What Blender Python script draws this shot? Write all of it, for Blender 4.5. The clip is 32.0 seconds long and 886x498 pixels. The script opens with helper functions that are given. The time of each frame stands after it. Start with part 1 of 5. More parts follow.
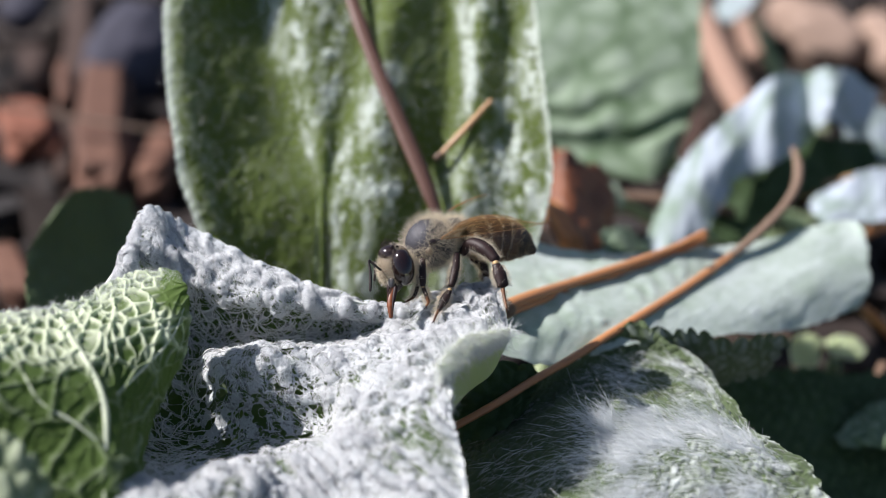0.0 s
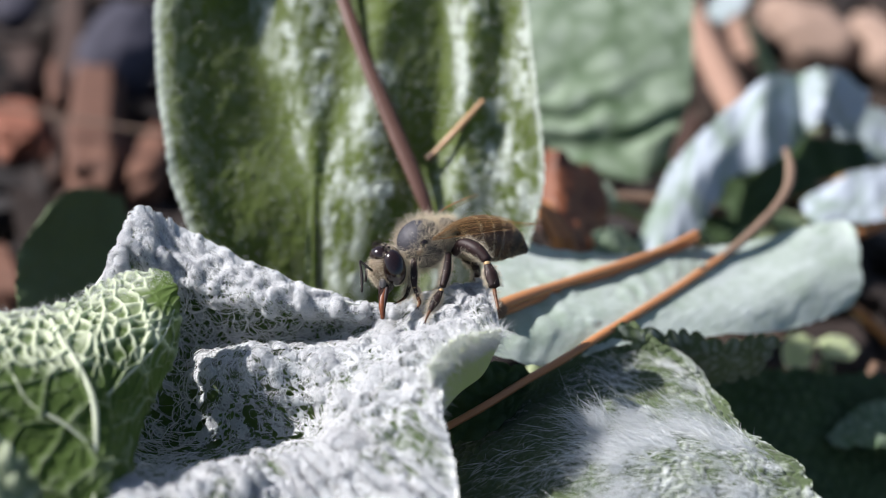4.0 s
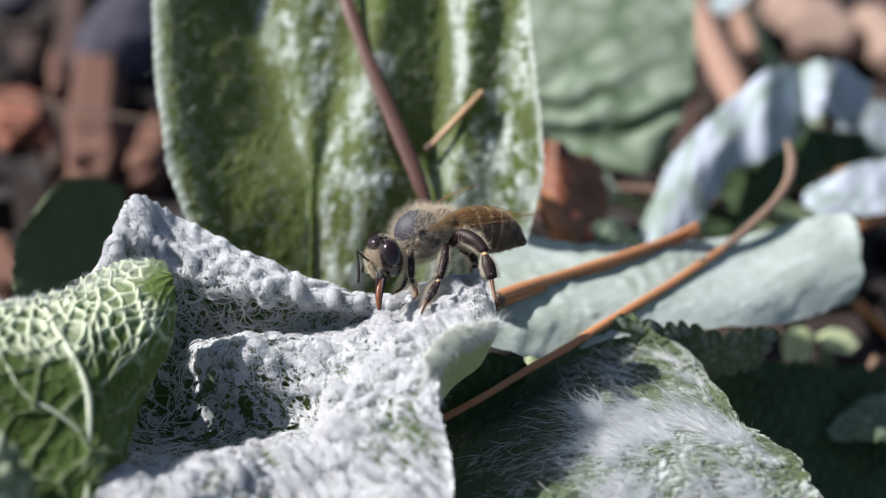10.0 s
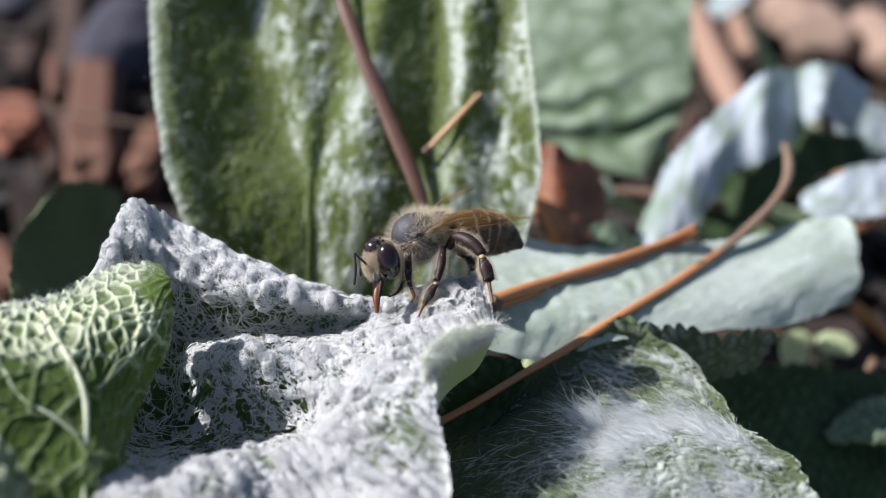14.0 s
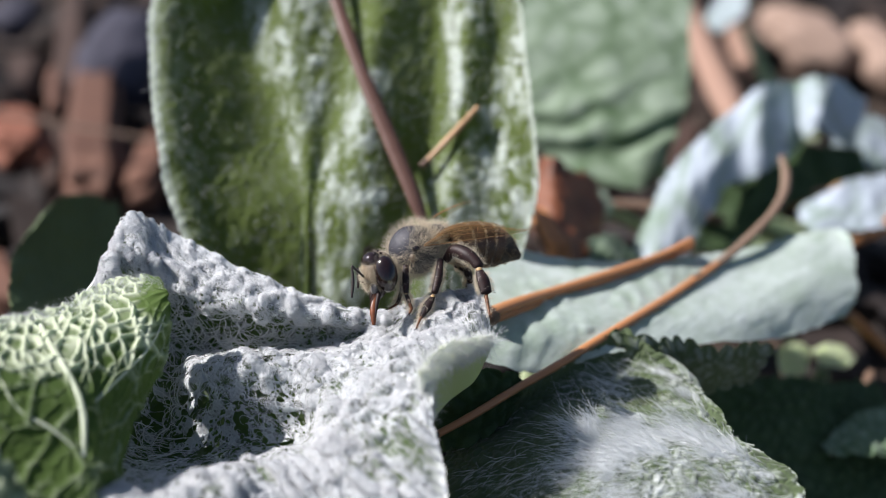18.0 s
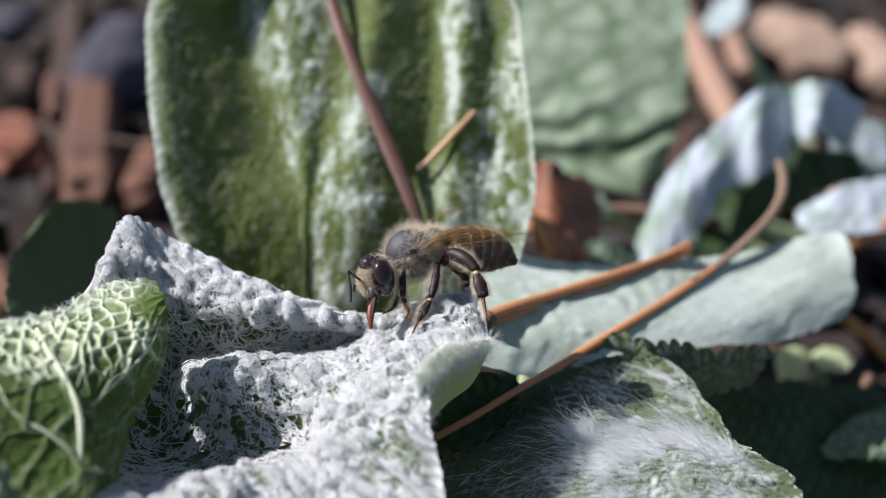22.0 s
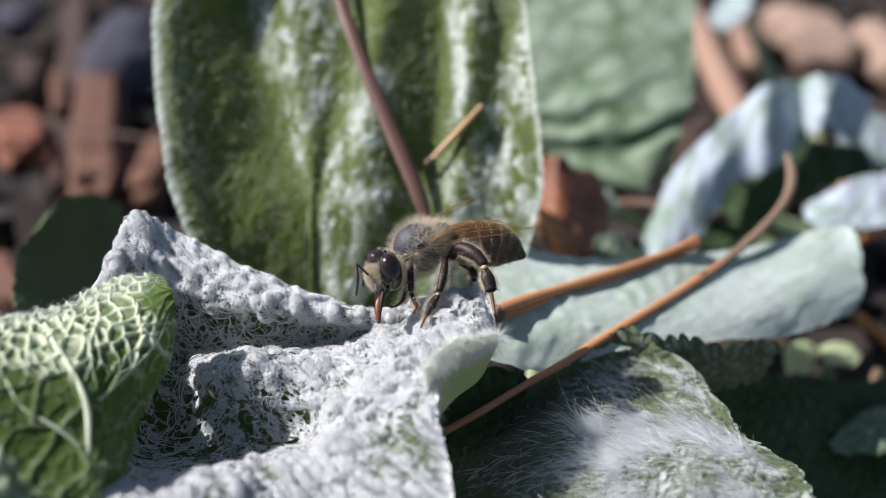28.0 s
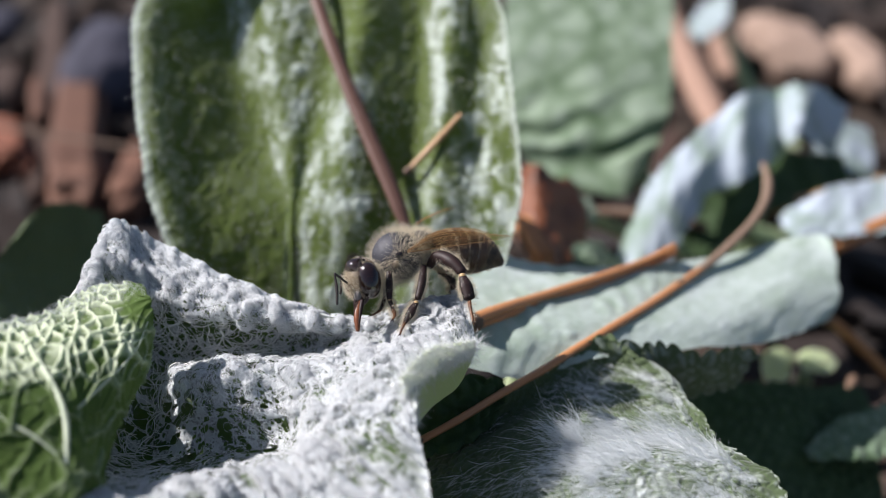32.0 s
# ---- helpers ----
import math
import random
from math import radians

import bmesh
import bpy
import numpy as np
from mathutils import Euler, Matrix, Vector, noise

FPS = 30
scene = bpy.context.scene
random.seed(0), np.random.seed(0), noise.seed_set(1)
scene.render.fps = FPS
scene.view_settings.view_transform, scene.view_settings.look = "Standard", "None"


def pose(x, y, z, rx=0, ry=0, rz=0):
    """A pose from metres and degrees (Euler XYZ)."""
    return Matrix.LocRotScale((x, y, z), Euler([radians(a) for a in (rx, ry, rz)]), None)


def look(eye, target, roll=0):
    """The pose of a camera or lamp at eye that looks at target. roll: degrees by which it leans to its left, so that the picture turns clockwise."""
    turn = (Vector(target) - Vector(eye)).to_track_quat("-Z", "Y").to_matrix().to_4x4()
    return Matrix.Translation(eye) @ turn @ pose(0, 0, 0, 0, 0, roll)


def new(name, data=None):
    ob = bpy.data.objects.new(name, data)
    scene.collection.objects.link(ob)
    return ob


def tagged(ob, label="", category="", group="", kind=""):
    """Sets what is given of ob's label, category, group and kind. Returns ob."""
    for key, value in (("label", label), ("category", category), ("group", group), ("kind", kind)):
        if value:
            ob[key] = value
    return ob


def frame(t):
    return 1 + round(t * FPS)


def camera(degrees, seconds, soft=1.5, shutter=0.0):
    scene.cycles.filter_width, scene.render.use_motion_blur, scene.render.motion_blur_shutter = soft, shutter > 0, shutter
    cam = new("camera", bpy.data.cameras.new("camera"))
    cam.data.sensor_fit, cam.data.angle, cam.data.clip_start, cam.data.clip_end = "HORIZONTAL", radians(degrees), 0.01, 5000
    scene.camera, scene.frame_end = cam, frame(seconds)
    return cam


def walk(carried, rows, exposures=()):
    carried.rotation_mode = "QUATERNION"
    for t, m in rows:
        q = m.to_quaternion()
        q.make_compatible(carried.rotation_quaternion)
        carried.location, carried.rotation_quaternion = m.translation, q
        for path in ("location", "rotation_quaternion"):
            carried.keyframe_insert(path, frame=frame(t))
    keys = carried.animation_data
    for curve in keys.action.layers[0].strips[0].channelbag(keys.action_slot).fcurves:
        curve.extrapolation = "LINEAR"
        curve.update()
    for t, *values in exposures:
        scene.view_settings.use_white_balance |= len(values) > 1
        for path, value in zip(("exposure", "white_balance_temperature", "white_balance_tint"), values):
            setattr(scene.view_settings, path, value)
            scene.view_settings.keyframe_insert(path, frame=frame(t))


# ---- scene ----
# One honey bee on a woolly silver sage leaf. Lengths below are in millimetres (MM turns them into metres).
MM = 0.001
cam = camera(42, 32.0, soft=0.8)
cam.data.dof.use_dof = True
cam.data.dof.focus_distance = 0.087
cam.data.dof.aperture_fstop = 20.0
PATH = [
    (0.0, look((-0.00043, -0.07493, 0.09340), (-0.00090, -0.00040, 0.05048), -0.43)),
    (0.5, look((-0.00036, -0.07499, 0.09336), (-0.00081, -0.00047, 0.05043), -0.41)),
    (1.0, look((-0.00040, -0.07491, 0.09328), (-0.00074, -0.00035, 0.05043), -0.38)),
    (1.5, look((-0.00038, -0.07490, 0.09341), (-0.00071, -0.00040, 0.05045), -0.32)),
    (2.0, look((-0.00026, -0.07497, 0.09329), (-0.00063, -0.00040, 0.05046), -0.36)),
    (2.5, look((-0.00029, -0.07488, 0.09328), (-0.00061, -0.00032, 0.05042), -0.29)),
    (3.0, look((-0.00022, -0.07485, 0.09335), (-0.00052, -0.00030, 0.05046), -0.33)),
    (3.5, look((-0.00026, -0.07481, 0.09332), (-0.00038, -0.00027, 0.05043), -0.34)),
    (5.5, look((-0.00021, -0.07486, 0.09331), (-0.00007, -0.00020, 0.05063), -0.19)),
    (6.0, look((-0.00009, -0.07484, 0.09326), (0.00002, -0.00014, 0.05065), -0.22)),
    (6.5, look((-0.00001, -0.07479, 0.09327), (0.00012, -0.00004, 0.05074), -0.21)),
    (7.0, look((0.00014, -0.07470, 0.09328), (0.00046, 0.00011, 0.05085), -0.16)),
    (7.5, look((0.00011, -0.07448, 0.09330), (0.00041, 0.00030, 0.05083), -0.02)),
    (8.0, look((0.00004, -0.07438, 0.09308), (0.00037, 0.00040, 0.05061), 0.02)),
    (8.5, look((0.00007, -0.07445, 0.09312), (0.00025, 0.00016, 0.05034), 0.05)),
    (9.0, look((-0.00000, -0.07448, 0.09300), (0.00000, -0.00000, 0.05000), 0.00)),
    (9.5, look((0.00003, -0.07439, 0.09299), (-0.00001, -0.00006, 0.04973), -0.07)),
    (10.0, look((0.00013, -0.07442, 0.09297), (-0.00006, -0.00017, 0.04958), -0.08)),
    (10.5, look((0.00003, -0.07440, 0.09283), (-0.00011, -0.00018, 0.04937), -0.13)),
    (11.0, look((0.00005, -0.07435, 0.09293), (-0.00017, -0.00026, 0.04926), -0.11)),
    (11.5, look((-0.00000, -0.07423, 0.09278), (-0.00013, -0.00014, 0.04912), -0.08)),
    (12.0, look((0.00004, -0.07430, 0.09275), (-0.00015, -0.00020, 0.04909), -0.15)),
    (12.5, look((0.00007, -0.07429, 0.09269), (-0.00005, -0.00024, 0.04896), -0.12)),
    (13.0, look((0.00019, -0.07428, 0.09279), (0.00002, -0.00015, 0.04919), -0.15)),
    (13.5, look((0.00019, -0.07429, 0.09289), (-0.00000, -0.00005, 0.04949), -0.17)),
    (14.0, look((0.00023, -0.07445, 0.09285), (0.00015, -0.00004, 0.04974), -0.16)),
    (14.5, look((0.00037, -0.07435, 0.09279), (0.00026, 0.00012, 0.04978), -0.17)),
    (16.5, look((0.00041, -0.07458, 0.09283), (0.00056, 0.00007, 0.05014), -0.18)),
    (17.0, look((0.00048, -0.07467, 0.09294), (0.00058, 0.00007, 0.05040), -0.18)),
    (17.5, look((0.00042, -0.07464, 0.09291), (0.00053, 0.00019, 0.05053), -0.12)),
    (18.0, look((0.00048, -0.07473, 0.09303), (0.00036, 0.00014, 0.05073), -0.21)),
    (18.5, look((0.00038, -0.07469, 0.09300), (0.00023, 0.00025, 0.05081), -0.28)),
    (19.0, look((0.00042, -0.07463, 0.09289), (0.00017, 0.00037, 0.05080), -0.28)),
    (19.5, look((0.00057, -0.07456, 0.09290), (0.00027, 0.00045, 0.05085), -0.32)),
    (20.0, look((0.00056, -0.07466, 0.09294), (0.00028, 0.00037, 0.05092), -0.30)),
    (20.5, look((0.00054, -0.07463, 0.09286), (0.00032, 0.00042, 0.05086), -0.27)),
    (21.0, look((0.00053, -0.07468, 0.09289), (0.00033, 0.00042, 0.05098), -0.33)),
    (21.5, look((0.00055, -0.07469, 0.09270), (0.00047, 0.00047, 0.05090), -0.32)),
    (22.0, look((0.00064, -0.07483, 0.09285), (0.00060, 0.00028, 0.05095), -0.32)),
    (22.5, look((0.00061, -0.07479, 0.09276), (0.00064, 0.00033, 0.05089), -0.30)),
    (23.0, look((0.00050, -0.07473, 0.09276), (0.00061, 0.00033, 0.05078), -0.23)),
    (23.5, look((0.00040, -0.07464, 0.09278), (0.00059, 0.00030, 0.05060), -0.21)),
    (24.0, look((0.00047, -0.07461, 0.09271), (0.00057, 0.00023, 0.05035), -0.21)),
    (24.5, look((0.00043, -0.07452, 0.09272), (0.00056, 0.00016, 0.05008), -0.20)),
    (25.0, look((0.00058, -0.07454, 0.09267), (0.00066, 0.00009, 0.04992), -0.21)),
    (25.5, look((0.00045, -0.07448, 0.09280), (0.00069, 0.00003, 0.04987), -0.14)),
    (27.5, look((0.00028, -0.07474, 0.09279), (-0.00004, 0.00006, 0.05034), -0.35)),
    (28.0, look((0.00045, -0.07463, 0.09264), (0.00000, 0.00031, 0.05045), -0.50)),
    (28.5, look((0.00052, -0.07463, 0.09270), (0.00027, 0.00034, 0.05058), -0.43)),
    (29.0, look((0.00048, -0.07476, 0.09276), (0.00055, 0.00030, 0.05078), -0.30)),
    (29.5, look((0.00072, -0.07479, 0.09279), (0.00086, 0.00030, 0.05086), -0.22)),
    (30.0, look((0.00054, -0.07473, 0.09269), (0.00103, 0.00044, 0.05091), -0.13)),
    (30.5, look((0.00058, -0.07474, 0.09276), (0.00108, 0.00043, 0.05098), -0.11)),
    (31.0, look((0.00071, -0.07489, 0.09278), (0.00132, 0.00031, 0.05105), -0.15)),
    (31.5, look((0.00075, -0.07491, 0.09277), (0.00151, 0.00031, 0.05108), -0.09)),
    (32.0, look((0.00070, -0.07509, 0.09289), (0.00162, 0.00015, 0.05123), -0.05)),
]

walk(cam, PATH, exposures=[(0.0, 0.72, 6500, 13), (32.0, 0.68, 6500, 13)])

# ---- world and sun ----
SUN_TO = Vector((-0.68, 0.13, 0.715)).normalized()
world = bpy.data.worlds.new("world")
scene.world = world
world.use_nodes = True
sky = world.node_tree.nodes.new("ShaderNodeTexSky")
sky.sky_type, sky.sun_disc = "NISHITA", False
sky.sun_elevation = math.asin(SUN_TO.z)
sky.sun_rotation = math.atan2(SUN_TO.x, SUN_TO.y)
background = world.node_tree.nodes["Background"]
background.inputs["Strength"].default_value = 0.056
world.node_tree.links.new(sky.outputs[0], background.inputs["Color"])
sun = new("sun", bpy.data.lights.new("sun", "SUN"))
sun.data.energy, sun.data.angle, sun.data.color = 4.75, radians(0.53), (1.0, 0.97, 0.95)
sun.matrix_world = look(SUN_TO, (0, 0, 0))


# ---- materials ----
def nodes_of(name):
    mat = bpy.data.materials.new(name)
    mat.use_nodes = True
    nt = mat.node_tree
    return mat, nt, nt.nodes["Principled BSDF"], nt.nodes["Material Output"]


def node(nt, kind, **values):
    n = nt.nodes.new(kind)
    for key, value in values.items():
        n.inputs[key].default_value = value
    return n


def noise_tex(nt, scale, detail=4, rough=0.6, vector=None):
    n = node(nt, "ShaderNodeTexNoise", Scale=scale, Detail=detail, Roughness=rough)
    if vector is None:
        vector = node(nt, "ShaderNodeTexCoord").outputs["Object"]
    nt.links.new(vector, n.inputs["Vector"])
    return n.outputs["Fac"]


def ramp(nt, fac, stops):
    n = nt.nodes.new("ShaderNodeValToRGB")
    els = n.color_ramp.elements
    while len(els) < len(stops):
        els.new(0.5)
    for e, (at, col) in zip(els, stops):
        e.position, e.color = at, (*col, 1) if len(col) == 3 else col
    nt.links.new(fac, n.inputs["Fac"])
    return n.outputs["Color"]


def mixed(nt, fac, a, b):
    n = nt.nodes.new("ShaderNodeMix")
    n.data_type = "RGBA"
    for sock, value in ((n.inputs[0], fac), (n.inputs[6], a), (n.inputs[7], b)):
        if isinstance(value, (int, float)):
            sock.default_value = value
        elif isinstance(value, tuple):
            sock.default_value = (*value, 1)
        else:
            nt.links.new(value, sock)
    return n.outputs[2]


def bumped(nt, bsdf, fac, strength, distance):
    n = node(nt, "ShaderNodeBump", Strength=strength, Distance=distance)
    nt.links.new(fac, n.inputs["Height"])
    nt.links.new(n.outputs["Normal"], bsdf.inputs["Normal"])
    return n


def attribute(nt, name):
    n = nt.nodes.new("ShaderNodeAttribute")
    n.attribute_name = name
    return n.outputs["Fac"]


def math_node(nt, op, a, b):
    n = nt.nodes.new("ShaderNodeMath")
    n.operation = op
    for sock, value in ((n.inputs[0], a), (n.inputs[1], b)):
        if isinstance(value, (int, float)):
            sock.default_value = value
        else:
            nt.links.new(value, sock)
    return n.outputs[0]


def leaf_material(name, green, green_dark, pile, glow=0.3, grain=900.0, patch=140.0, amount=1.0, sheen=0.25):
    """Leaf blade: green tissue under pale down; the mesh attribute "pile" says how thick the down lies."""
    mat, nt, bsdf, out = nodes_of(name)
    tissue = mixed(nt, noise_tex(nt, patch, 3), green_dark, green)
    fine = noise_tex(nt, grain, 5, 0.7)
    fac = math_node(nt, "MULTIPLY", attribute(nt, "pile"), amount)
    fac = math_node(nt, "ADD", fac, math_node(nt, "MULTIPLY", math_node(nt, "SUBTRACT", fine, 0.5), 0.9))
    fac = ramp(nt, fac, [(0.05, (0, 0, 0)), (0.95, (1, 1, 1))])
    colour = mixed(nt, fac, tissue, pile)
    nt.links.new(colour, bsdf.inputs["Base Color"])
    bsdf.inputs["Roughness"].default_value = 0.75
    bsdf.inputs["Specular IOR Level"].default_value = 0.25
    bsdf.inputs["Sheen Weight"].default_value = sheen
    bumped(nt, bsdf, fine, 0.35, 0.0003)
    trans = nt.nodes.new("ShaderNodeBsdfTranslucent")
    nt.links.new(mixed(nt, 0.5, colour, tuple(min(1, 2.2 * c) for c in green)), trans.inputs["Color"])
    mix = node(nt, "ShaderNodeMixShader", Fac=glow)
    nt.links.new(bsdf.outputs[0], mix.inputs[1])
    nt.links.new(trans.outputs[0], mix.inputs[2])
    nt.links.new(mix.outputs[0], out.inputs["Surface"])
    return mat


def fibre_material(name, colour, rough=0.5, glow=0.35, spread=0.12):
    """Plant or insect hair, each strand a little different."""
    mat, nt, bsdf, out = nodes_of(name)
    geo = nt.nodes.new("ShaderNodeNewGeometry")
    dark = tuple(c * (1 - 2 * spread) for c in colour)
    col = mixed(nt, geo.outputs["Random Per Island"], dark, colour)
    nt.links.new(col, bsdf.inputs["Base Color"])
    bsdf.inputs["Roughness"].default_value = rough
    trans = nt.nodes.new("ShaderNodeBsdfTranslucent")
    nt.links.new(col, trans.inputs["Color"])
    mix = node(nt, "ShaderNodeMixShader", Fac=glow)
    nt.links.new(bsdf.outputs[0], mix.inputs[1])
    nt.links.new(trans.outputs[0], mix.inputs[2])
    nt.links.new(mix.outputs[0], out.inputs["Surface"])
    return mat


def plain_material(name, low, high, scale=400.0, rough=0.6, metal=0.0, bump=0.3, depth=0.0002, spec=0.5, coat=0.0, vary=0.0):
    mat, nt, bsdf, out = nodes_of(name)
    fac = noise_tex(nt, scale, 6, 0.65)
    col = ramp(nt, fac, [(0.3, low), (0.7, high)])
    if vary:
        info = nt.nodes.new("ShaderNodeObjectInfo")
        col = mixed(nt, math_node(nt, "MULTIPLY", info.outputs["Random"], vary), col, tuple(0.45 * c for c in low))
    nt.links.new(col, bsdf.inputs["Base Color"])
    bsdf.inputs["Roughness"].default_value = rough
    bsdf.inputs["Metallic"].default_value = metal
    bsdf.inputs["Specular IOR Level"].default_value = spec
    bsdf.inputs["Coat Weight"].default_value = coat
    bsdf.inputs["Coat Roughness"].default_value = 0.1
    if bump:
        bumped(nt, bsdf, fac, bump, depth)
    return mat


def wood_material(name, low, high, along=60.0, across=900.0, rough=0.65):
    """Streaks along the local x axis, as on needles, sticks and split chips."""
    mat, nt, bsdf, out = nodes_of(name)
    co = node(nt, "ShaderNodeTexCoord").outputs["UV"]
    mp = node(nt, "ShaderNodeMapping", Scale=(along, across, 1))
    nt.links.new(co, mp.inputs["Vector"])
    fac = noise_tex(nt, 1.0, 4, 0.6, mp.outputs[0])
    blot = noise_tex(nt, 180.0, 3)
    col = mixed(nt, math_node(nt, "MULTIPLY", blot, 0.5), ramp(nt, fac, [(0.3, low), (0.7, high)]), low)
    info = nt.nodes.new("ShaderNodeObjectInfo")
    col = mixed(nt, math_node(nt, "MULTIPLY", info.outputs["Random"], 0.35), col, tuple(0.5 * c for c in low))
    nt.links.new(col, bsdf.inputs["Base Color"])
    bsdf.inputs["Roughness"].default_value = rough
    bumped(nt, bsdf, fac, 0.3, 0.0002)
    return mat


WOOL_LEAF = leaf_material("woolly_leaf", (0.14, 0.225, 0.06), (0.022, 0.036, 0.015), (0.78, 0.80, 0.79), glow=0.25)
DOWNY_LEAF = leaf_material("downy_leaf", (0.15, 0.205, 0.04), (0.065, 0.098, 0.019), (0.70, 0.78, 0.70), glow=0.4, grain=700)
HAIRY_LEAF = leaf_material("hairy_leaf", (0.13, 0.18, 0.08), (0.045, 0.068, 0.032), (0.72, 0.77, 0.76), glow=0.2)
VEIN_LEAF = leaf_material("veined_leaf_underside", (0.12, 0.19, 0.042), (0.055, 0.10, 0.022), (0.72, 0.79, 0.58), glow=0.38, sheen=0.04)
GREY_LEAF = leaf_material("grey_green_leaf", (0.32, 0.42, 0.31), (0.25, 0.34, 0.24), (0.70, 0.77, 0.77), glow=0.25, grain=500)
FAR_LEAF = leaf_material("far_leaf", (0.13, 0.22, 0.10), (0.045, 0.09, 0.03), (0.38, 0.47, 0.36), glow=0.3, grain=400)
SILVER_LEAF = leaf_material("silver_leaf", (0.20, 0.30, 0.18), (0.12, 0.19, 0.10), (0.50, 0.57, 0.65), glow=0.2, grain=400)
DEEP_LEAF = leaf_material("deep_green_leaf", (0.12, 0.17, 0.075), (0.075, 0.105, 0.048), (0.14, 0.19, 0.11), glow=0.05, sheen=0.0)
# darkened leaf green: carries the shade under and inside other leaves
SHADE_TONE_LEAF = leaf_material("shade_tone_leaf", (0.05, 0.095, 0.03), (0.025, 0.05, 0.016), (0.13, 0.19, 0.10), glow=0.3, sheen=0.05)
WOOL = fibre_material("wool", (0.93, 0.94, 0.95), 0.5, 0.4, 0.07)
def felt_material(name, colour):
    """Cobweb gauze: curling filaments on a thin film; "pile" says how dense it lies."""
    mat, nt, bsdf, out = nodes_of(name)
    lines = None
    for scale, thin in ((600.0, 0.016), (1100.0, 0.022), (2000.0, 0.030)):
        off = math_node(nt, "ABSOLUTE", math_node(nt, "SUBTRACT", noise_tex(nt, scale, 1.5, 0.5), 0.5), 0.0)
        line = ramp(nt, off, [(0.0, (1, 1, 1)), (thin, (0, 0, 0))])
        lines = line if lines is None else math_node(nt, "MAXIMUM", lines, line)
    cloud = noise_tex(nt, 1500.0, 4, 0.65)
    cover = math_node(nt, "ADD", math_node(nt, "MULTIPLY", lines, 0.8), attribute(nt, "pile"))
    cover = math_node(nt, "ADD", cover, math_node(nt, "MULTIPLY", math_node(nt, "SUBTRACT", cloud, 0.5), 1.3))
    cover = ramp(nt, cover, [(0.25, (0.0, 0.0, 0.0)), (0.75, (1, 1, 1))])
    nt.links.new(mixed(nt, lines, tuple(0.88 * c for c in colour), colour), bsdf.inputs["Base Color"])
    bsdf.inputs["Roughness"].default_value = 0.55
    bumped(nt, bsdf, math_node(nt, "ADD", lines, cloud), 0.45, 0.00012)
    trans = nt.nodes.new("ShaderNodeBsdfTranslucent")
    trans.inputs["Color"].default_value = (*colour, 1)
    mix = node(nt, "ShaderNodeMixShader", Fac=0.3)
    nt.links.new(bsdf.outputs[0], mix.inputs[1])
    nt.links.new(trans.outputs[0], mix.inputs[2])
    clear = nt.nodes.new("ShaderNodeBsdfTransparent")
    gap = nt.nodes.new("ShaderNodeMixShader")
    nt.links.new(cover, gap.inputs[0])
    nt.links.new(clear.outputs[0], gap.inputs[1])
    nt.links.new(mix.outputs[0], gap.inputs[2])
    nt.links.new(gap.outputs[0], out.inputs["Surface"])
    return mat


FELT = felt_material("cobweb_felt", (0.69, 0.72, 0.735))
DOWN = fibre_material("down_hair", (0.90, 0.93, 0.94), 0.3, 0.35)
RIB = plain_material("pale_rib", (0.40, 0.46, 0.30), (0.60, 0.65, 0.50), 300, 0.6)
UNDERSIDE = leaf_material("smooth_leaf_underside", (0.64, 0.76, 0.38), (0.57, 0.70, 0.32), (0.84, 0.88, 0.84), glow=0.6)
STALK = plain_material("leaf_stalk", (0.20, 0.28, 0.12), (0.40, 0.46, 0.28), 300, 0.7)
NEEDLE = wood_material("pine_needle", (0.36, 0.145, 0.055), (0.66, 0.31, 0.125), 8, 1500, 0.35)
NEEDLE_DARK = wood_material("dry_dark_needle", (0.11, 0.052, 0.038), (0.24, 0.125, 0.09), 8, 1500, 0.55)
TAN = wood_material("tan_straw", (0.36, 0.21, 0.10), (0.55, 0.36, 0.20), 8, 1500, 0.5)
TWIG = wood_material("grey_brown_twig", (0.10, 0.06, 0.04), (0.26, 0.16, 0.10), 20, 900, 0.7)
CHIP = wood_material("wood_chip", (0.08, 0.031, 0.017), (0.22, 0.10, 0.058), 30, 500, 0.8)
RED_CHIP = wood_material("red_bark_chip", (0.15, 0.045, 0.022), (0.30, 0.105, 0.055), 30, 500, 0.8)
STONE = plain_material("grey_stone", (0.03, 0.03, 0.042), (0.075, 0.073, 0.10), 90, 0.85, bump=0.6, depth=0.001, spec=0.2, vary=0.5)
PALE_STONE = plain_material("tan_stone", (0.25, 0.17, 0.125), (0.40, 0.28, 0.22), 90, 0.8, bump=0.6, depth=0.001, vary=0.3)
DEAD_LEAF = plain_material("dead_leaf", (0.08, 0.024, 0.010), (0.26, 0.085, 0.032), 160, 0.6, bump=0.5, depth=0.0008)
SOIL = plain_material("dark_soil", (0.020, 0.014, 0.010), (0.075, 0.050, 0.036), 120, 0.95, bump=1.0, depth=0.004)
def island_material(name, colours, rough=0.85):
    """Loose bits, each island with its own colour."""
    mat, nt, bsdf, out = nodes_of(name)
    geo = nt.nodes.new("ShaderNodeNewGeometry")
    col = ramp(nt, geo.outputs["Random Per Island"], [(i / (len(colours) - 1), c) for i, c in enumerate(colours)])
    fac = noise_tex(nt, 300, 5)
    nt.links.new(mixed(nt, fac, col, tuple(0.3 * c for c in colours[0])), bsdf.inputs["Base Color"])
    bsdf.inputs["Roughness"].default_value = rough
    bumped(nt, bsdf, fac, 0.6, 0.001)
    return mat


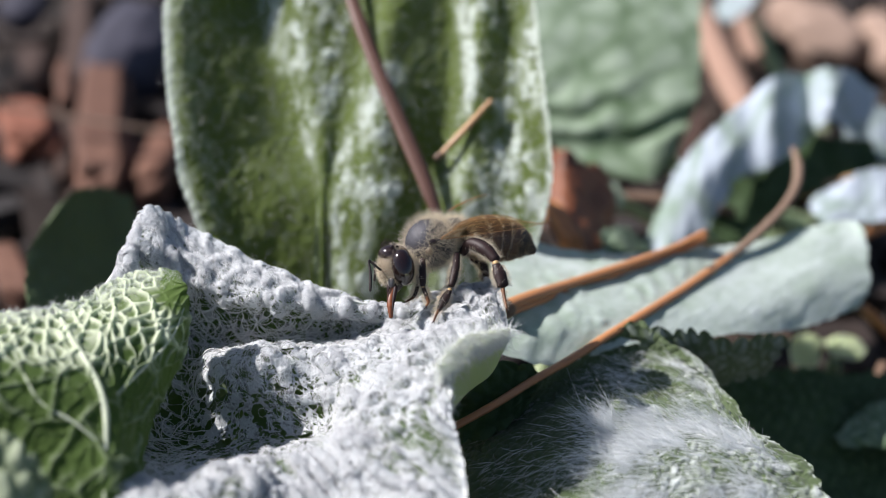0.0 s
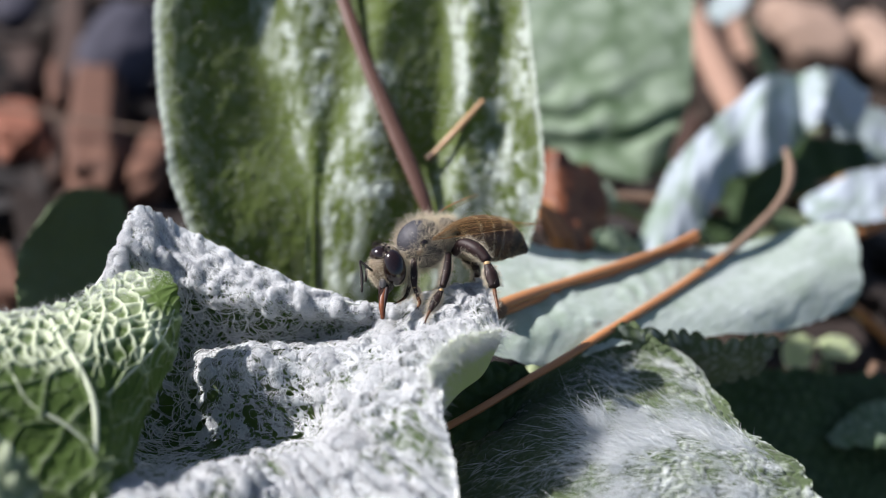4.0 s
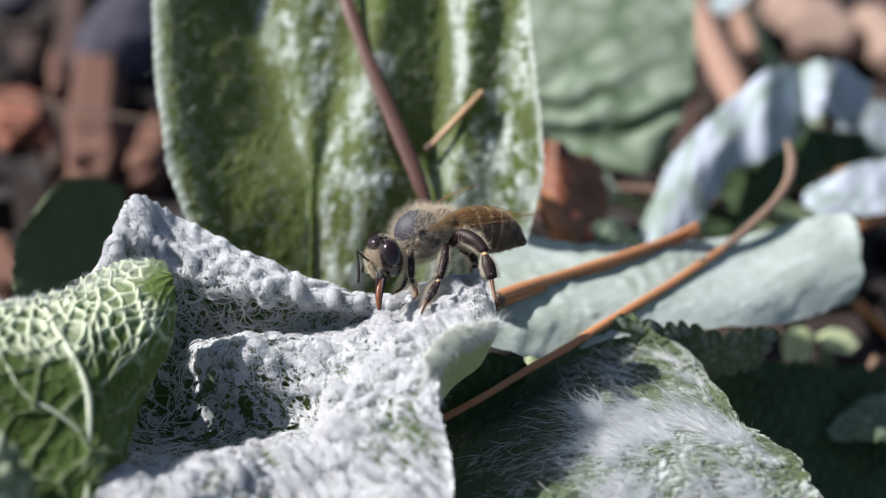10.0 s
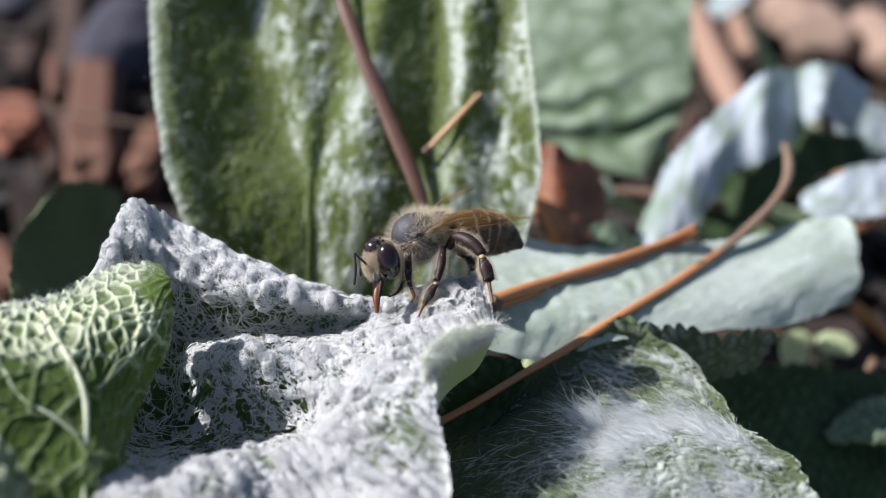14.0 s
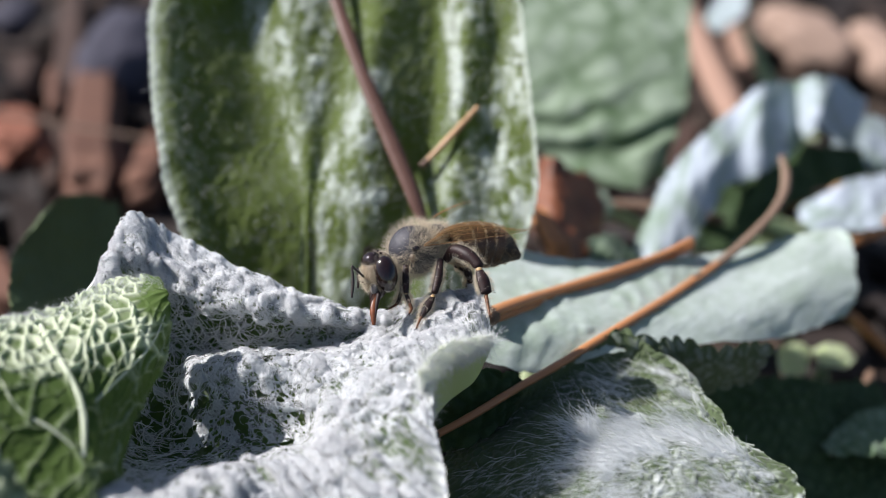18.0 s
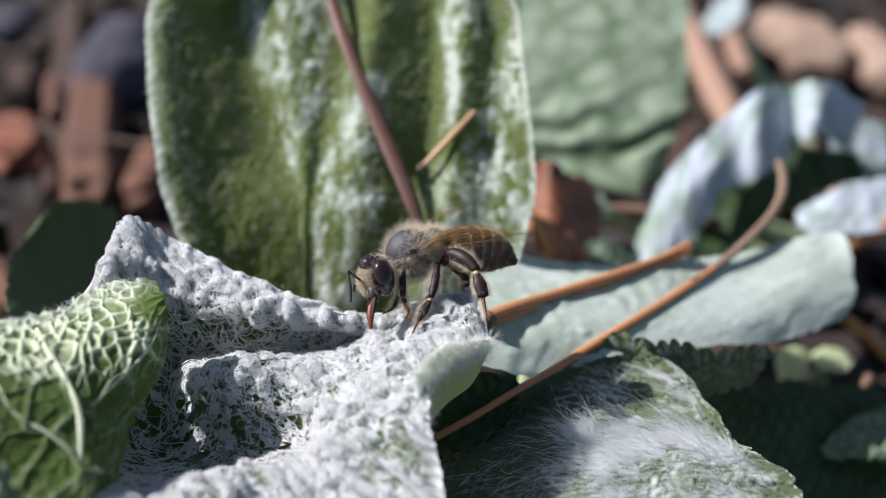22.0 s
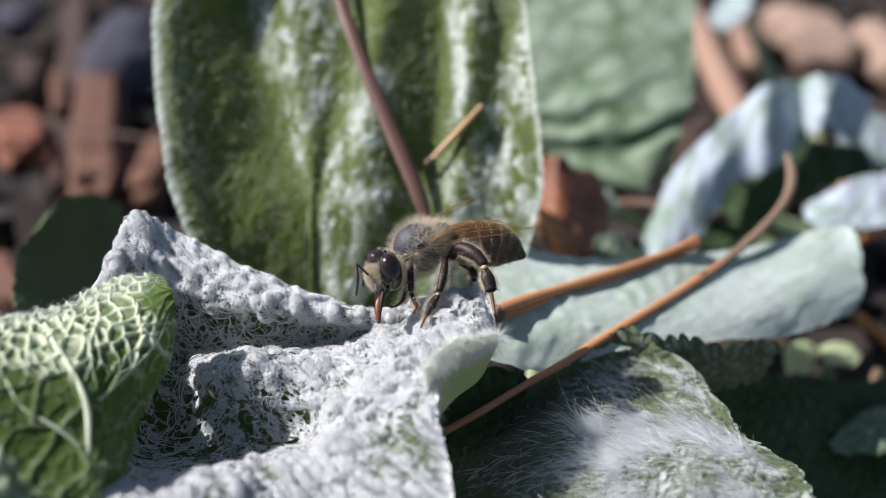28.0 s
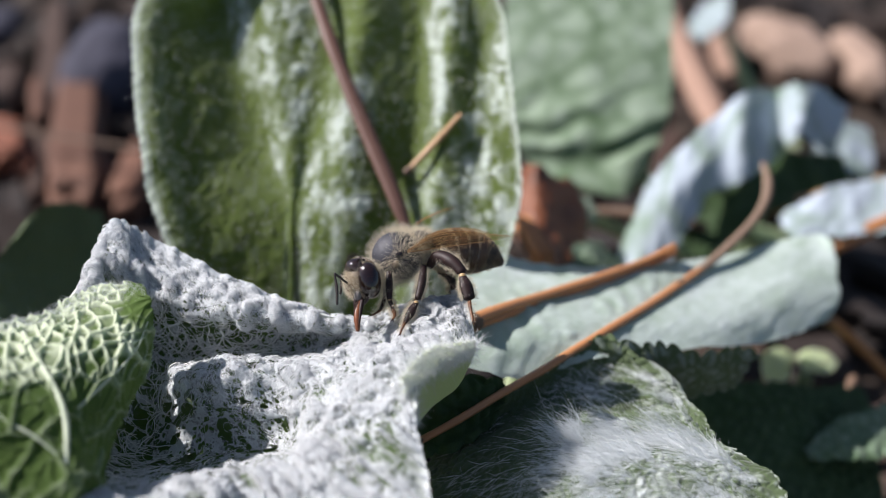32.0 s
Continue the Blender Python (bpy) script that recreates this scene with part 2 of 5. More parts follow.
LITTER = island_material("bark_litter", [(0.012, 0.008, 0.007), (0.03, 0.017, 0.012), (0.05, 0.027, 0.018), (0.015, 0.011, 0.011), (0.09, 0.05, 0.032)])
PEELED = wood_material("peeled_wood", (0.30, 0.18, 0.13), (0.44, 0.28, 0.205), 8, 600, 0.7)
DULL = wood_material("dulled_needle_end", (0.16, 0.10, 0.07), (0.34, 0.24, 0.165), 8, 1200, 0.6)
MULCH = wood_material("bark_mulch", (0.03, 0.014, 0.009), (0.085, 0.042, 0.027), 30, 500, 0.85)


# ---- mesh helpers ----
def mesh_from(name, verts, quads, mat, smooth=True, tris=None, attrs=None, uv=None):
    """A mesh from numpy arrays in millimetres."""
    verts = np.asarray(verts, dtype=np.float32) * MM
    quads = np.asarray(quads, dtype=np.int32).reshape(-1, 4)
    tris = np.zeros((0, 3), np.int32) if tris is None else np.asarray(tris, dtype=np.int32).reshape(-1, 3)
    me = bpy.data.meshes.new(name)
    me.vertices.add(len(verts))
    me.vertices.foreach_set("co", verts.ravel())
    loops = np.concatenate([quads.ravel(), tris.ravel()])
    starts = np.concatenate([np.arange(len(quads)) * 4, 4 * len(quads) + np.arange(len(tris)) * 3])
    me.loops.add(len(loops))
    me.loops.foreach_set("vertex_index", loops)
    me.polygons.add(len(starts))
    me.polygons.foreach_set("loop_start", starts.astype(np.int32))
    me.polygons.foreach_set("use_smooth", np.full(len(starts), smooth))
    for key, values in (attrs or {}).items():
        a = me.attributes.new(key, "FLOAT", "POINT")
        a.data.foreach_set("value", np.asarray(values, dtype=np.float32).ravel())
    if uv is not None:
        layer = me.uv_layers.new(name="UVMap")
        layer.data.foreach_set("uv", (np.asarray(uv, dtype=np.float32) * MM)[loops].ravel())
    me.materials.append(mat)
    me.update(calc_edges=True)
    return me


def part_mesh(name, me, parent=None, label="", at=None):
    """Links a mesh as one object under its parent; at: the object's own origin, in millimetres, in the parent's space."""
    ob = new(name, me)
    ob.parent = parent
    if at is not None:
        ob.location = Vector(at) * MM
    if label:
        ob["label"] = label
    return ob


def thing(name, label, category, group="", at=(0, 0, 0)):
    ob = new(name)
    ob.empty_display_size = 0.005
    ob.location = Vector(at) * MM
    return tagged(ob, label, category, group)


def hash2(i, j, k=0):
    h = (i.astype(np.int64) * 374761393 + j.astype(np.int64) * 668265263 + k * 1442695041) & 0x7FFFFFFF
    h = ((h ^ (h >> 13)) * 1274126177) & 0x7FFFFFFF
    return ((h ^ (h >> 16)) & 0xFFFF) / 65535.0


def value_noise(x, y, k=0):
    i, j = np.floor(x), np.floor(y)
    fx, fy = x - i, y - j
    fx, fy = fx * fx * (3 - 2 * fx), fy * fy * (3 - 2 * fy)
    a, b = hash2(i, j, k), hash2(i + 1, j, k)
    c, d = hash2(i, j + 1, k), hash2(i + 1, j + 1, k)
    return (a + (b - a) * fx) * (1 - fy) + (c + (d - c) * fx) * fy - 0.5


def fbm(x, y, size, k=0, octaves=4):
    total, amp, f = 0.0, 1.0, 1.0 / size
    for o in range(octaves):
        total = total + amp * value_noise(x * f + 17.3 * o, y * f - 9.1 * o, k + o)
        amp, f = amp * 0.5, f * 2.03
    return total


def cells(x, y, size, k=0):
    """Distances to the nearest and the second nearest of scattered points, in cell sizes, and the nearest one's number."""
    x, y = x / size, y / size
    i, j = np.floor(x), np.floor(y)
    f1, f2 = np.full(x.shape, 9.0), np.full(x.shape, 9.0)
    which = np.zeros(x.shape)
    for di in (-1, 0, 1):
        for dj in (-1, 0, 1):
            a, b = i + di, j + dj
            d = np.hypot(a + hash2(a, b, k) - x, b + hash2(a, b, k + 7) - y)
            near = d < f1
            f2 = np.where(near, f1, np.minimum(f2, d))
            which = np.where(near, hash2(a, b, k + 3), which)
            f1 = np.where(near, d, f1)
    return f1, f2, which


def smooth_step(lo, hi, x):
    t = np.clip((x - lo) / (hi - lo), 0, 1)
    return t * t * (3 - 2 * t)


def spline(points, n):
    """n points along a smooth curve through the given ones (first axis)."""
    p = np.asarray(points, dtype=float)
    k = len(p)
    ext = np.concatenate([[2 * p[0] - p[1]], p, [2 * p[-1] - p[-2]]])
    t = np.linspace(0, k - 1, n)
    s = np.minimum(t.astype(int), k - 2)
    f = (t - s).reshape((-1,) + (1,) * (p.ndim - 1))
    a, b, c, d = ext[s], ext[s + 1], ext[s + 2], ext[s + 3]
    return 0.5 * (2 * b + (c - a) * f + (2 * a - 5 * b + 4 * c - d) * f ** 2 + (3 * b - a - 3 * c + d) * f ** 3)


def loft(curves, rows, cols):
    """A smooth sheet through guide curves that follow one another from the far margin to the near one."""
    lines = np.array([spline(c, cols) for c in curves])
    return spline(lines, rows)


def lie(grid):
    """Normals and surface lengths (mm) over a sheet."""
    dv = np.gradient(grid, axis=0)
    du = np.gradient(grid, axis=1)
    n = np.cross(dv, du)
    n /= np.linalg.norm(n, axis=2, keepdims=True) + 1e-12
    s = np.cumsum(np.linalg.norm(du, axis=2), axis=1)
    s -= s[:, s.shape[1] // 2][:, None]
    t = np.cumsum(np.linalg.norm(dv, axis=2), axis=0)
    t = np.repeat(t.mean(axis=1)[:, None], grid.shape[1], axis=1)
    return n, s, t


def border(rows, cols, s, t):
    """Distance (mm) of each point of a sheet from its margin."""
    return np.minimum(np.minimum(s - s[:, :1], s[:, -1:] - s), np.minimum(t - t[:1], t[-1:] - t))


def grid_quads(rows, cols, start=0, flip=False):
    i = np.arange(rows * cols).reshape(rows, cols) + start
    q = np.stack([i[:-1, :-1], i[1:, :-1], i[1:, 1:], i[:-1, 1:]], axis=-1).reshape(-1, 4)
    return q[:, ::-1] if flip else q


def crenate(grid, s, t, amp, wave, k=0, reach=1.6):
    """Pushes the margins out into rounded teeth."""
    n, _, _ = lie(grid)
    out = grid.copy()
    for axis, along, first, last in ((1, t, s[:, :1], s[:, -1:]), (0, s, t[:1], t[-1:])):
        d = np.gradient(grid, axis=axis)
        d /= np.linalg.norm(d, axis=2, keepdims=True) + 1e-12
        across = s if axis == 1 else t
        teeth = amp * (np.abs(np.sin(along * math.pi / wave + 2 * value_noise(along / 3, along * 0, k))) ** 0.6 - 0.4)
        teeth = teeth + amp * 1.2 * fbm(along, along * 0 + 3.3, 4.0, k + 5)
        w = np.clip(1 - (across - first) / reach, 0, 1) ** 2
        out -= d * (teeth * w)[..., None]
        w = np.clip(1 - (last - across) / reach, 0, 1) ** 2
        out += d * (teeth * w)[..., None]
    return out


def blade(name, grid, n, relief, pile, mat, parent, label="", thick=0.45, s=None, t=None, under=0.3):
    """A leaf blade: the displaced upper side and a plainer underside that meet at the margin."""
    rows, cols = relief.shape
    top = grid + n * relief[..., None]
    edge = border(rows, cols, s, t)
    step_r, step_c = max(1, rows // 60), max(1, cols // 60)
    ri = np.unique(np.append(np.arange(0, rows, step_r), rows - 1))
    ci = np.unique(np.append(np.arange(0, cols, step_c), cols - 1))
    low = (top - n * (thick * smooth_step(-0.05, 0.8, edge) + np.minimum(relief - relief.min(), 0.4) * smooth_step(0.0, 2.0, edge))[..., None])[np.ix_(ri, ci)]
    quads = np.concatenate([grid_quads(rows, cols), grid_quads(len(ri), len(ci), rows * cols, True)])
    attrs = {"pile": np.concatenate([pile.ravel(), np.full(low.shape[0] * low.shape[1], under)])}
    me = mesh_from(name, np.concatenate([top.reshape(-1, 3), low.reshape(-1, 3)]), quads, mat, attrs=attrs)
    return part_mesh(name, me, parent, label), top


def strands(name, roots, ways, length, width, mat, parent, curl=0.3, droop=None, segs=3, seed=1, label="", at=None, sides=3):
    """Fine hairs as thin tapering fibres (three-sided, or flat with sides=2): one mesh of kind stuff."""
    rng = np.random.default_rng(seed)
    m = len(roots)
    length = np.broadcast_to(length, (m,)) * rng.uniform(0.6, 1.25, m)
    ways = ways / (np.linalg.norm(ways, axis=1, keepdims=True) + 1e-9)
    side = np.cross(ways, rng.normal(size=(m, 3)))
    side /= np.linalg.norm(side, axis=1, keepdims=True) + 1e-9
    up = np.cross(ways, side)
    bend = rng.normal(size=(m, 3)) * curl
    if droop is not None:
        bend = bend + droop
    phase = rng.uniform(0, 6, m)
    angles = (0.0, math.pi) if sides == 2 else (0.0, 2.1, 4.2)
    verts = []
    for i in range(segs + 1):
        f = i / segs
        centre = roots + ways * (length * f)[:, None] + bend * (length * f * f)[:, None]
        centre = centre + (side * np.sin(f * 4 + phase)[:, None]) * (0.12 * curl * length * f)[:, None]
        w = width * (1 - 0.75 * f)
        for a in angles:
            verts.append(centre + (side * math.cos(a) + up * math.sin(a)) * w)
    verts = np.array(verts).transpose(1, 0, 2).reshape(-1, 3)
    pattern = []
    for i in range(segs):
        for a in range(sides if sides > 2 else 1):
            b = (a + 1) % sides
            pattern.append([sides * i + a, sides * i + b, sides * i + sides + b, sides * i + sides + a])
    quads = (np.arange(m)[:, None, None] * (sides * (segs + 1)) + np.array(pattern)[None]).reshape(-1, 4)
    ob = part_mesh(name, mesh_from(name, verts, quads, mat, smooth=True), parent, label, at)
    ob["kind"] = "stuff"
    return ob


def tube(name, points, radii, mat, parent=None, label="", sides=10, n=40, flat=1.0, wobble=0.0, at=None, seed=0):
    """A rounded rod along a smooth curve with changing thickness; flat squashes it."""
    p = spline(points, n)
    r = np.interp(np.linspace(0, 1, n), np.linspace(0, 1, len(radii)), radii)
    d = np.gradient(p, axis=0)
    d /= np.linalg.norm(d, axis=1, keepdims=True)
    ref = np.array([0.0, 0.0, 1.0]) if abs(d[:, 2]).mean() < 0.8 else np.array([0.0, 1.0, 0.0])
    a = np.cross(d, ref)
    a /= np.linalg.norm(a, axis=1, keepdims=True)
    b = np.cross(a, d)
    ang = np.linspace(0, 2 * math.pi, sides, endpoint=False)
    along = np.cumsum(np.r_[0, np.linalg.norm(np.diff(p, axis=0), axis=1)])
    if wobble:
        r = r * (1 + wobble * fbm(along, along * 0 + seed * 3.1, 3.0, seed))
    ring = p[:, None] + (a[:, None] * np.cos(ang)[None, :, None] + flat * b[:, None] * np.sin(ang)[None, :, None]) * r[:, None, None]
    verts = np.concatenate([ring.reshape(-1, 3), p[:1] - d[:1] * r[0] * 0.5, p[-1:] + d[-1:] * r[-1] * 0.5])
    i = np.arange(n * sides).reshape(n, sides)
    j = np.roll(i, -1, axis=1)
    quads = np.stack([i[:-1], j[:-1], j[1:], i[1:]], axis=-1).reshape(-1, 4)
    tris = np.concatenate([np.stack([j[0], i[0], np.full(sides, n * sides)], -1), np.stack([i[-1], j[-1], np.full(sides, n * sides + 1)], -1)])
    uv = np.stack([np.repeat(along, sides), np.tile(ang * r.mean(), n)], -1)
    uv = np.concatenate([uv, uv[:1], uv[-1:]])
    return part_mesh(name, mesh_from(name, verts, quads, mat, tris=tris, uv=uv), parent, label, at)


def pick(top, n, count, seed, mask=None):
    """Scattered points of a sheet with their normals and the two surface directions there."""
    rng = np.random.default_rng(seed)
    rows, cols = top.shape[:2]
    weight = (np.ones((rows, cols)) if mask is None else mask)[:-1, :-1].ravel()
    area = np.linalg.norm(np.cross(top[1:, :-1] - top[:-1, :-1], top[:-1, 1:] - top[:-1, :-1]), axis=2).ravel()
    w = weight * area
    idx = rng.choice(len(w), count, p=w / w.sum())
    i, j = idx // (cols - 1), idx % (cols - 1)
    f, g = rng.random(count)[:, None], rng.random(count)[:, None]
    p = top[i, j] * (1 - f) + top[i + 1, j] * f + (top[i, j + 1] - top[i, j]) * g
    return p, n[i, j], top[i, np.minimum(j + 1, cols - 1)] - top[i, j], top[i + 1, j] - top[i, j], i, j


def curls(name, sheet, n, mask, count, step, segs, radius, bend, hop, mat, parent, label, seed):
    """Curling threads that wander over a sheet, rising off it in the middle: one mesh of kind stuff."""
    rng = np.random.default_rng(seed)
    rows, cols = sheet.shape[:2]
    _, _, _, _, i, j = pick(sheet, n, count, seed, mask)
    fi, fj = i.astype(float), j.astype(float)
    lv, lu = (np.linalg.norm(np.gradient(sheet, axis=k), axis=2) + 0.01 for k in (0, 1))
    a, c = rng.uniform(0, 6.28, count), rng.normal(0, bend, count)
    rise = hop * rng.uniform(0, 1, count)
    thick = radius * rng.uniform(0.6, 1.3, count)
    pts, ups = [], []
    for k in range(segs + 1):
        ii, jj = np.clip(np.rint(fi), 0, rows - 1).astype(int), np.clip(np.rint(fj), 0, cols - 1).astype(int)
        pts.append(sheet[ii, jj] + n[ii, jj] * (thick + rise * math.sin(math.pi * k / segs))[:, None])
        ups.append(n[ii, jj])
        fi, fj = np.clip(fi + np.cos(a) * step / lv[ii, jj], 0, rows - 1), np.clip(fj + np.sin(a) * step / lu[ii, jj], 0, cols - 1)
        a = a + c + rng.normal(0, 0.6 * bend, count)
    p, up = np.array(pts), np.array(ups)
    p[1:-1] = 0.25 * p[:-2] + 0.5 * p[1:-1] + 0.25 * p[2:]
    d = np.gradient(p, axis=0)
    side = np.cross(d, up)
    side /= np.linalg.norm(side, axis=2, keepdims=True) + 1e-9
    up = np.cross(side, d / (np.linalg.norm(d, axis=2, keepdims=True) + 1e-9))
    r = (thick[None] * (0.35 + 0.65 * np.sin(np.linspace(0.15, math.pi - 0.15, segs + 1)))[:, None])[..., None]
    ring = np.stack([p + (side * math.cos(b) + up * math.sin(b)) * r for b in (0.0, 1.57, 3.14, 4.71)], axis=2)
    v = ring.transpose(1, 0, 2, 3).reshape(-1, 3)
    k, b = np.meshgrid(np.arange(segs), np.arange(4), indexing="ij")
    pattern = np.stack([4 * k + b, 4 * k + (b + 1) % 4, 4 * k + 4 + (b + 1) % 4, 4 * k + 4 + b], -1).reshape(-1, 4)
    q = (np.arange(count)[:, None, None] * (4 * (segs + 1)) + pattern[None]).reshape(-1, 4)
    ob = part_mesh(name, mesh_from(name, v, q, mat), parent, label)
    ob["kind"] = "stuff"
    return ob


# ---- the ground ----
def build_ground():
    r = np.concatenate([[0.0], np.geomspace(6, 60000000 ** 0.5 * 8, 150)])
    a = np.linspace(0, 2 * math.pi, 181)[:-1]
    x, y = r[:, None] * np.cos(a), 60 + r[:, None] * np.sin(a)
    near = 1 / (1 + (r / 500.0) ** 2)
    z = fbm(x, y, 14.0, 3) * 5.0 * near[:, None] + fbm(x, y, 60.0, 9, 2) * 6 * near[:, None] - 3
    v = np.stack([x, y, z], -1)
    i = np.arange(v.shape[0] * 180).reshape(-1, 180)
    j = np.roll(i, -1, axis=1)
    q = np.stack([i[:-1], j[:-1], j[1:], i[1:]], -1).reshape(-1, 4)
    return tagged(part_mesh("ground", mesh_from("ground", v.reshape(-1, 3), q, SOIL)), "dark damp garden soil with crumbs of bark", "ground", kind="structure")


build_ground()


# ---- the sage plant ----
sage = thing("sage_plant", "woolly silver sage with broad crinkled leaves on soil", "plant", at=(0, 0, 0))
CROWN = (4.0, 8.0, -1.0)


def stalk(parent, top_at, from_at=CROWN, r=1.6):
    a, b = np.array(from_at), np.array(top_at)
    mid = a * 0.45 + b * 0.55 + np.array([0, 0, -4.0])
    tube("stalk", [a, mid, b], [r * 1.3, r, r * 0.6], STALK, parent, "pale hairy stalk", n=20, flat=0.8)


def woolly_leaf():
    rows, cols = 621, 741
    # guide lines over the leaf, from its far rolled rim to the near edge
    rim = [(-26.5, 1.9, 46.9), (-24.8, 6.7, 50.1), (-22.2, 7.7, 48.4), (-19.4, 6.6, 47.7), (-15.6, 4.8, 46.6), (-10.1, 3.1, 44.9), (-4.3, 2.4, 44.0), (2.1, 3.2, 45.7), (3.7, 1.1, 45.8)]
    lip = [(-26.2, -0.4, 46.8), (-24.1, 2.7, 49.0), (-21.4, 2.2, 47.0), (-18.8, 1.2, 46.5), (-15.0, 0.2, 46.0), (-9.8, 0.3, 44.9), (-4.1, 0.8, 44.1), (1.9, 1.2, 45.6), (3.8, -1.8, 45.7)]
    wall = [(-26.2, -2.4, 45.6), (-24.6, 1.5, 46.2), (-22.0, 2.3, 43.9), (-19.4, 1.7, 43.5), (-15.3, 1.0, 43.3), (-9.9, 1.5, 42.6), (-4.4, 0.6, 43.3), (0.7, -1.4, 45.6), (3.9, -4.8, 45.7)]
    # basin, hump and brow: unseen left ends raised to shade the hollows
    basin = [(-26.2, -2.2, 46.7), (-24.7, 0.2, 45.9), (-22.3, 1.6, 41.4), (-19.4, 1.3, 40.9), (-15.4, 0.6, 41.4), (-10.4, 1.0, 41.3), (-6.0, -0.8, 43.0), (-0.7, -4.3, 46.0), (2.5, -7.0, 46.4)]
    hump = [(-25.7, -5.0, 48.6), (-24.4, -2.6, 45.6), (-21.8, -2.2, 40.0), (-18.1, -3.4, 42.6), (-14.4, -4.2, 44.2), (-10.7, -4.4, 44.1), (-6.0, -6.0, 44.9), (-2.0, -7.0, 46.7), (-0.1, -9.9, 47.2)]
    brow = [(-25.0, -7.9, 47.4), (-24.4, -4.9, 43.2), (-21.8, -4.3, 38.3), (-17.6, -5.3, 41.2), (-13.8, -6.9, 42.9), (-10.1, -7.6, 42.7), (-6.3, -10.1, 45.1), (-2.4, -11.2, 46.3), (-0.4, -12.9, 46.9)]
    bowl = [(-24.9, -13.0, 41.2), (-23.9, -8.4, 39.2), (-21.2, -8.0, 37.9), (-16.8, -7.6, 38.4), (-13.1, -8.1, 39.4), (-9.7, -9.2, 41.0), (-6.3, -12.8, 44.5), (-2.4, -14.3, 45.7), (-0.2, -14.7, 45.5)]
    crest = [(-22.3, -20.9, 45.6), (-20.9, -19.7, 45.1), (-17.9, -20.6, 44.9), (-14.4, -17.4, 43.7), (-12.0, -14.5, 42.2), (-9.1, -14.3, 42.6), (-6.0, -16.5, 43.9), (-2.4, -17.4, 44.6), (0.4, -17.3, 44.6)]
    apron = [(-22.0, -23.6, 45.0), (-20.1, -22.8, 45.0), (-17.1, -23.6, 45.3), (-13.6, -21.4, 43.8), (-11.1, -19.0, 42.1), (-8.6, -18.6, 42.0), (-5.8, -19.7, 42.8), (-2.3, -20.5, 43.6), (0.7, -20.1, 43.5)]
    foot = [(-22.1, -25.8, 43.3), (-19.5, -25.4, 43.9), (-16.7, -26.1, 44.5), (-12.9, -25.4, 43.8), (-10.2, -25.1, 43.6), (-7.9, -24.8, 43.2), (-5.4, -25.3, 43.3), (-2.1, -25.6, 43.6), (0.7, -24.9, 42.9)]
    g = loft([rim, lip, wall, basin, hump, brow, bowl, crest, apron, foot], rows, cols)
    n, s, t = lie(g)
    g = crenate(g, s, t, 0.15, 2.3, 2, 2.0)
    u, v = np.meshgrid(np.linspace(0, 1, cols), np.linspace(0, 1, rows))
    d = np.cumsum(np.linalg.norm(np.gradient(g, axis=0), axis=2), axis=0)
    d = d - d[rows // 2][None]
    edge = border(rows, cols, s, t)
    # where the wool lies thin: the basin behind the hump and the bowl before it
    knoll = np.exp(-((v - 0.47) / 0.065) ** 2) * smooth_step(0.28, 0.36, u)
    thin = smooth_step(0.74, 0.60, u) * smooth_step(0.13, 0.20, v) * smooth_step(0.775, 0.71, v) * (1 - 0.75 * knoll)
    # soft crests that meet in little tents, hollows between them
    wx, wy = s + 0.9 * fbm(s, d, 2.6, 61, 3), d + 0.9 * fbm(s, d, 2.6, 71, 3)
    f1, f2, _ = cells(wx, wy, 2.3, 5)
    crests = np.exp(-((f2 - f1) / 0.26) ** 2)
    relief = 0.75 * fbm(s, d, 5.0, 21, 2) * (1 - 0.5 * thin) + 0.30 * crests * (1 - 0.8 * thin) + 0.10 * fbm(s, d, 1.2, 31, 2) - 0.5 - 1.0 * thin
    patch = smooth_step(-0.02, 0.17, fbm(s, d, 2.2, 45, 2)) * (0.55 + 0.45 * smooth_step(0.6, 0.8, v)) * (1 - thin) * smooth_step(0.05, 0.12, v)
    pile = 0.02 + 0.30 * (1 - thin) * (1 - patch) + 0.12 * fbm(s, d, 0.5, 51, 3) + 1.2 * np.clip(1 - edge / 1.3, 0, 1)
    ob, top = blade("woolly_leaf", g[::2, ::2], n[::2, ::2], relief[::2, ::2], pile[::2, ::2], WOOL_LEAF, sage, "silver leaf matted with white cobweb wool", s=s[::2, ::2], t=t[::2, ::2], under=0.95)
    top = g + n * relief[..., None]
    n2, _, _ = lie(g + n * (0.6 * relief)[..., None])
    rag = 0.07 * fbm(s, d, 0.6, 87, 2)
    hx, hy = s + 0.5 * fbm(s, d, 3.0, 63, 1), d + 0.5 * fbm(s, d, 3.0, 73, 1)
    net = thin * np.maximum(smooth_step(0.44, 0.37, v), smooth_step(0.36, 0.28, u)) * smooth_step(0.62, 0.50, u)

    def sheet(name, lift, size, chance, reach, k, pile, label, gone=0.0):
        """A felt sheet with rounded holes; chance: how many cells tear open, reach: how wide."""
        a, b, which = cells(hx * 0.8 + 1.7 * k, hy * 1.05, size, k)
        own = hash2(np.floor(which * 997), np.floor(which * 31), k)
        a1, b1, w1 = cells(hx * 0.85 - k, hy, size * 0.5, k + 40)
        hole = (a + rag < reach * (0.12 + 0.38 * own ** 1.5)) & (which < chance) & (b - a > 0.07)
        hole |= (a1 + rag < 0.20 + 0.14 * own) & (w1 < 0.25 + 0.4 * chance) & (b1 - a1 > 0.08)
        keep = ~(hole | (gone > 0.3))
        felt = top + n2 * np.maximum(lift, 0.06)[..., None]
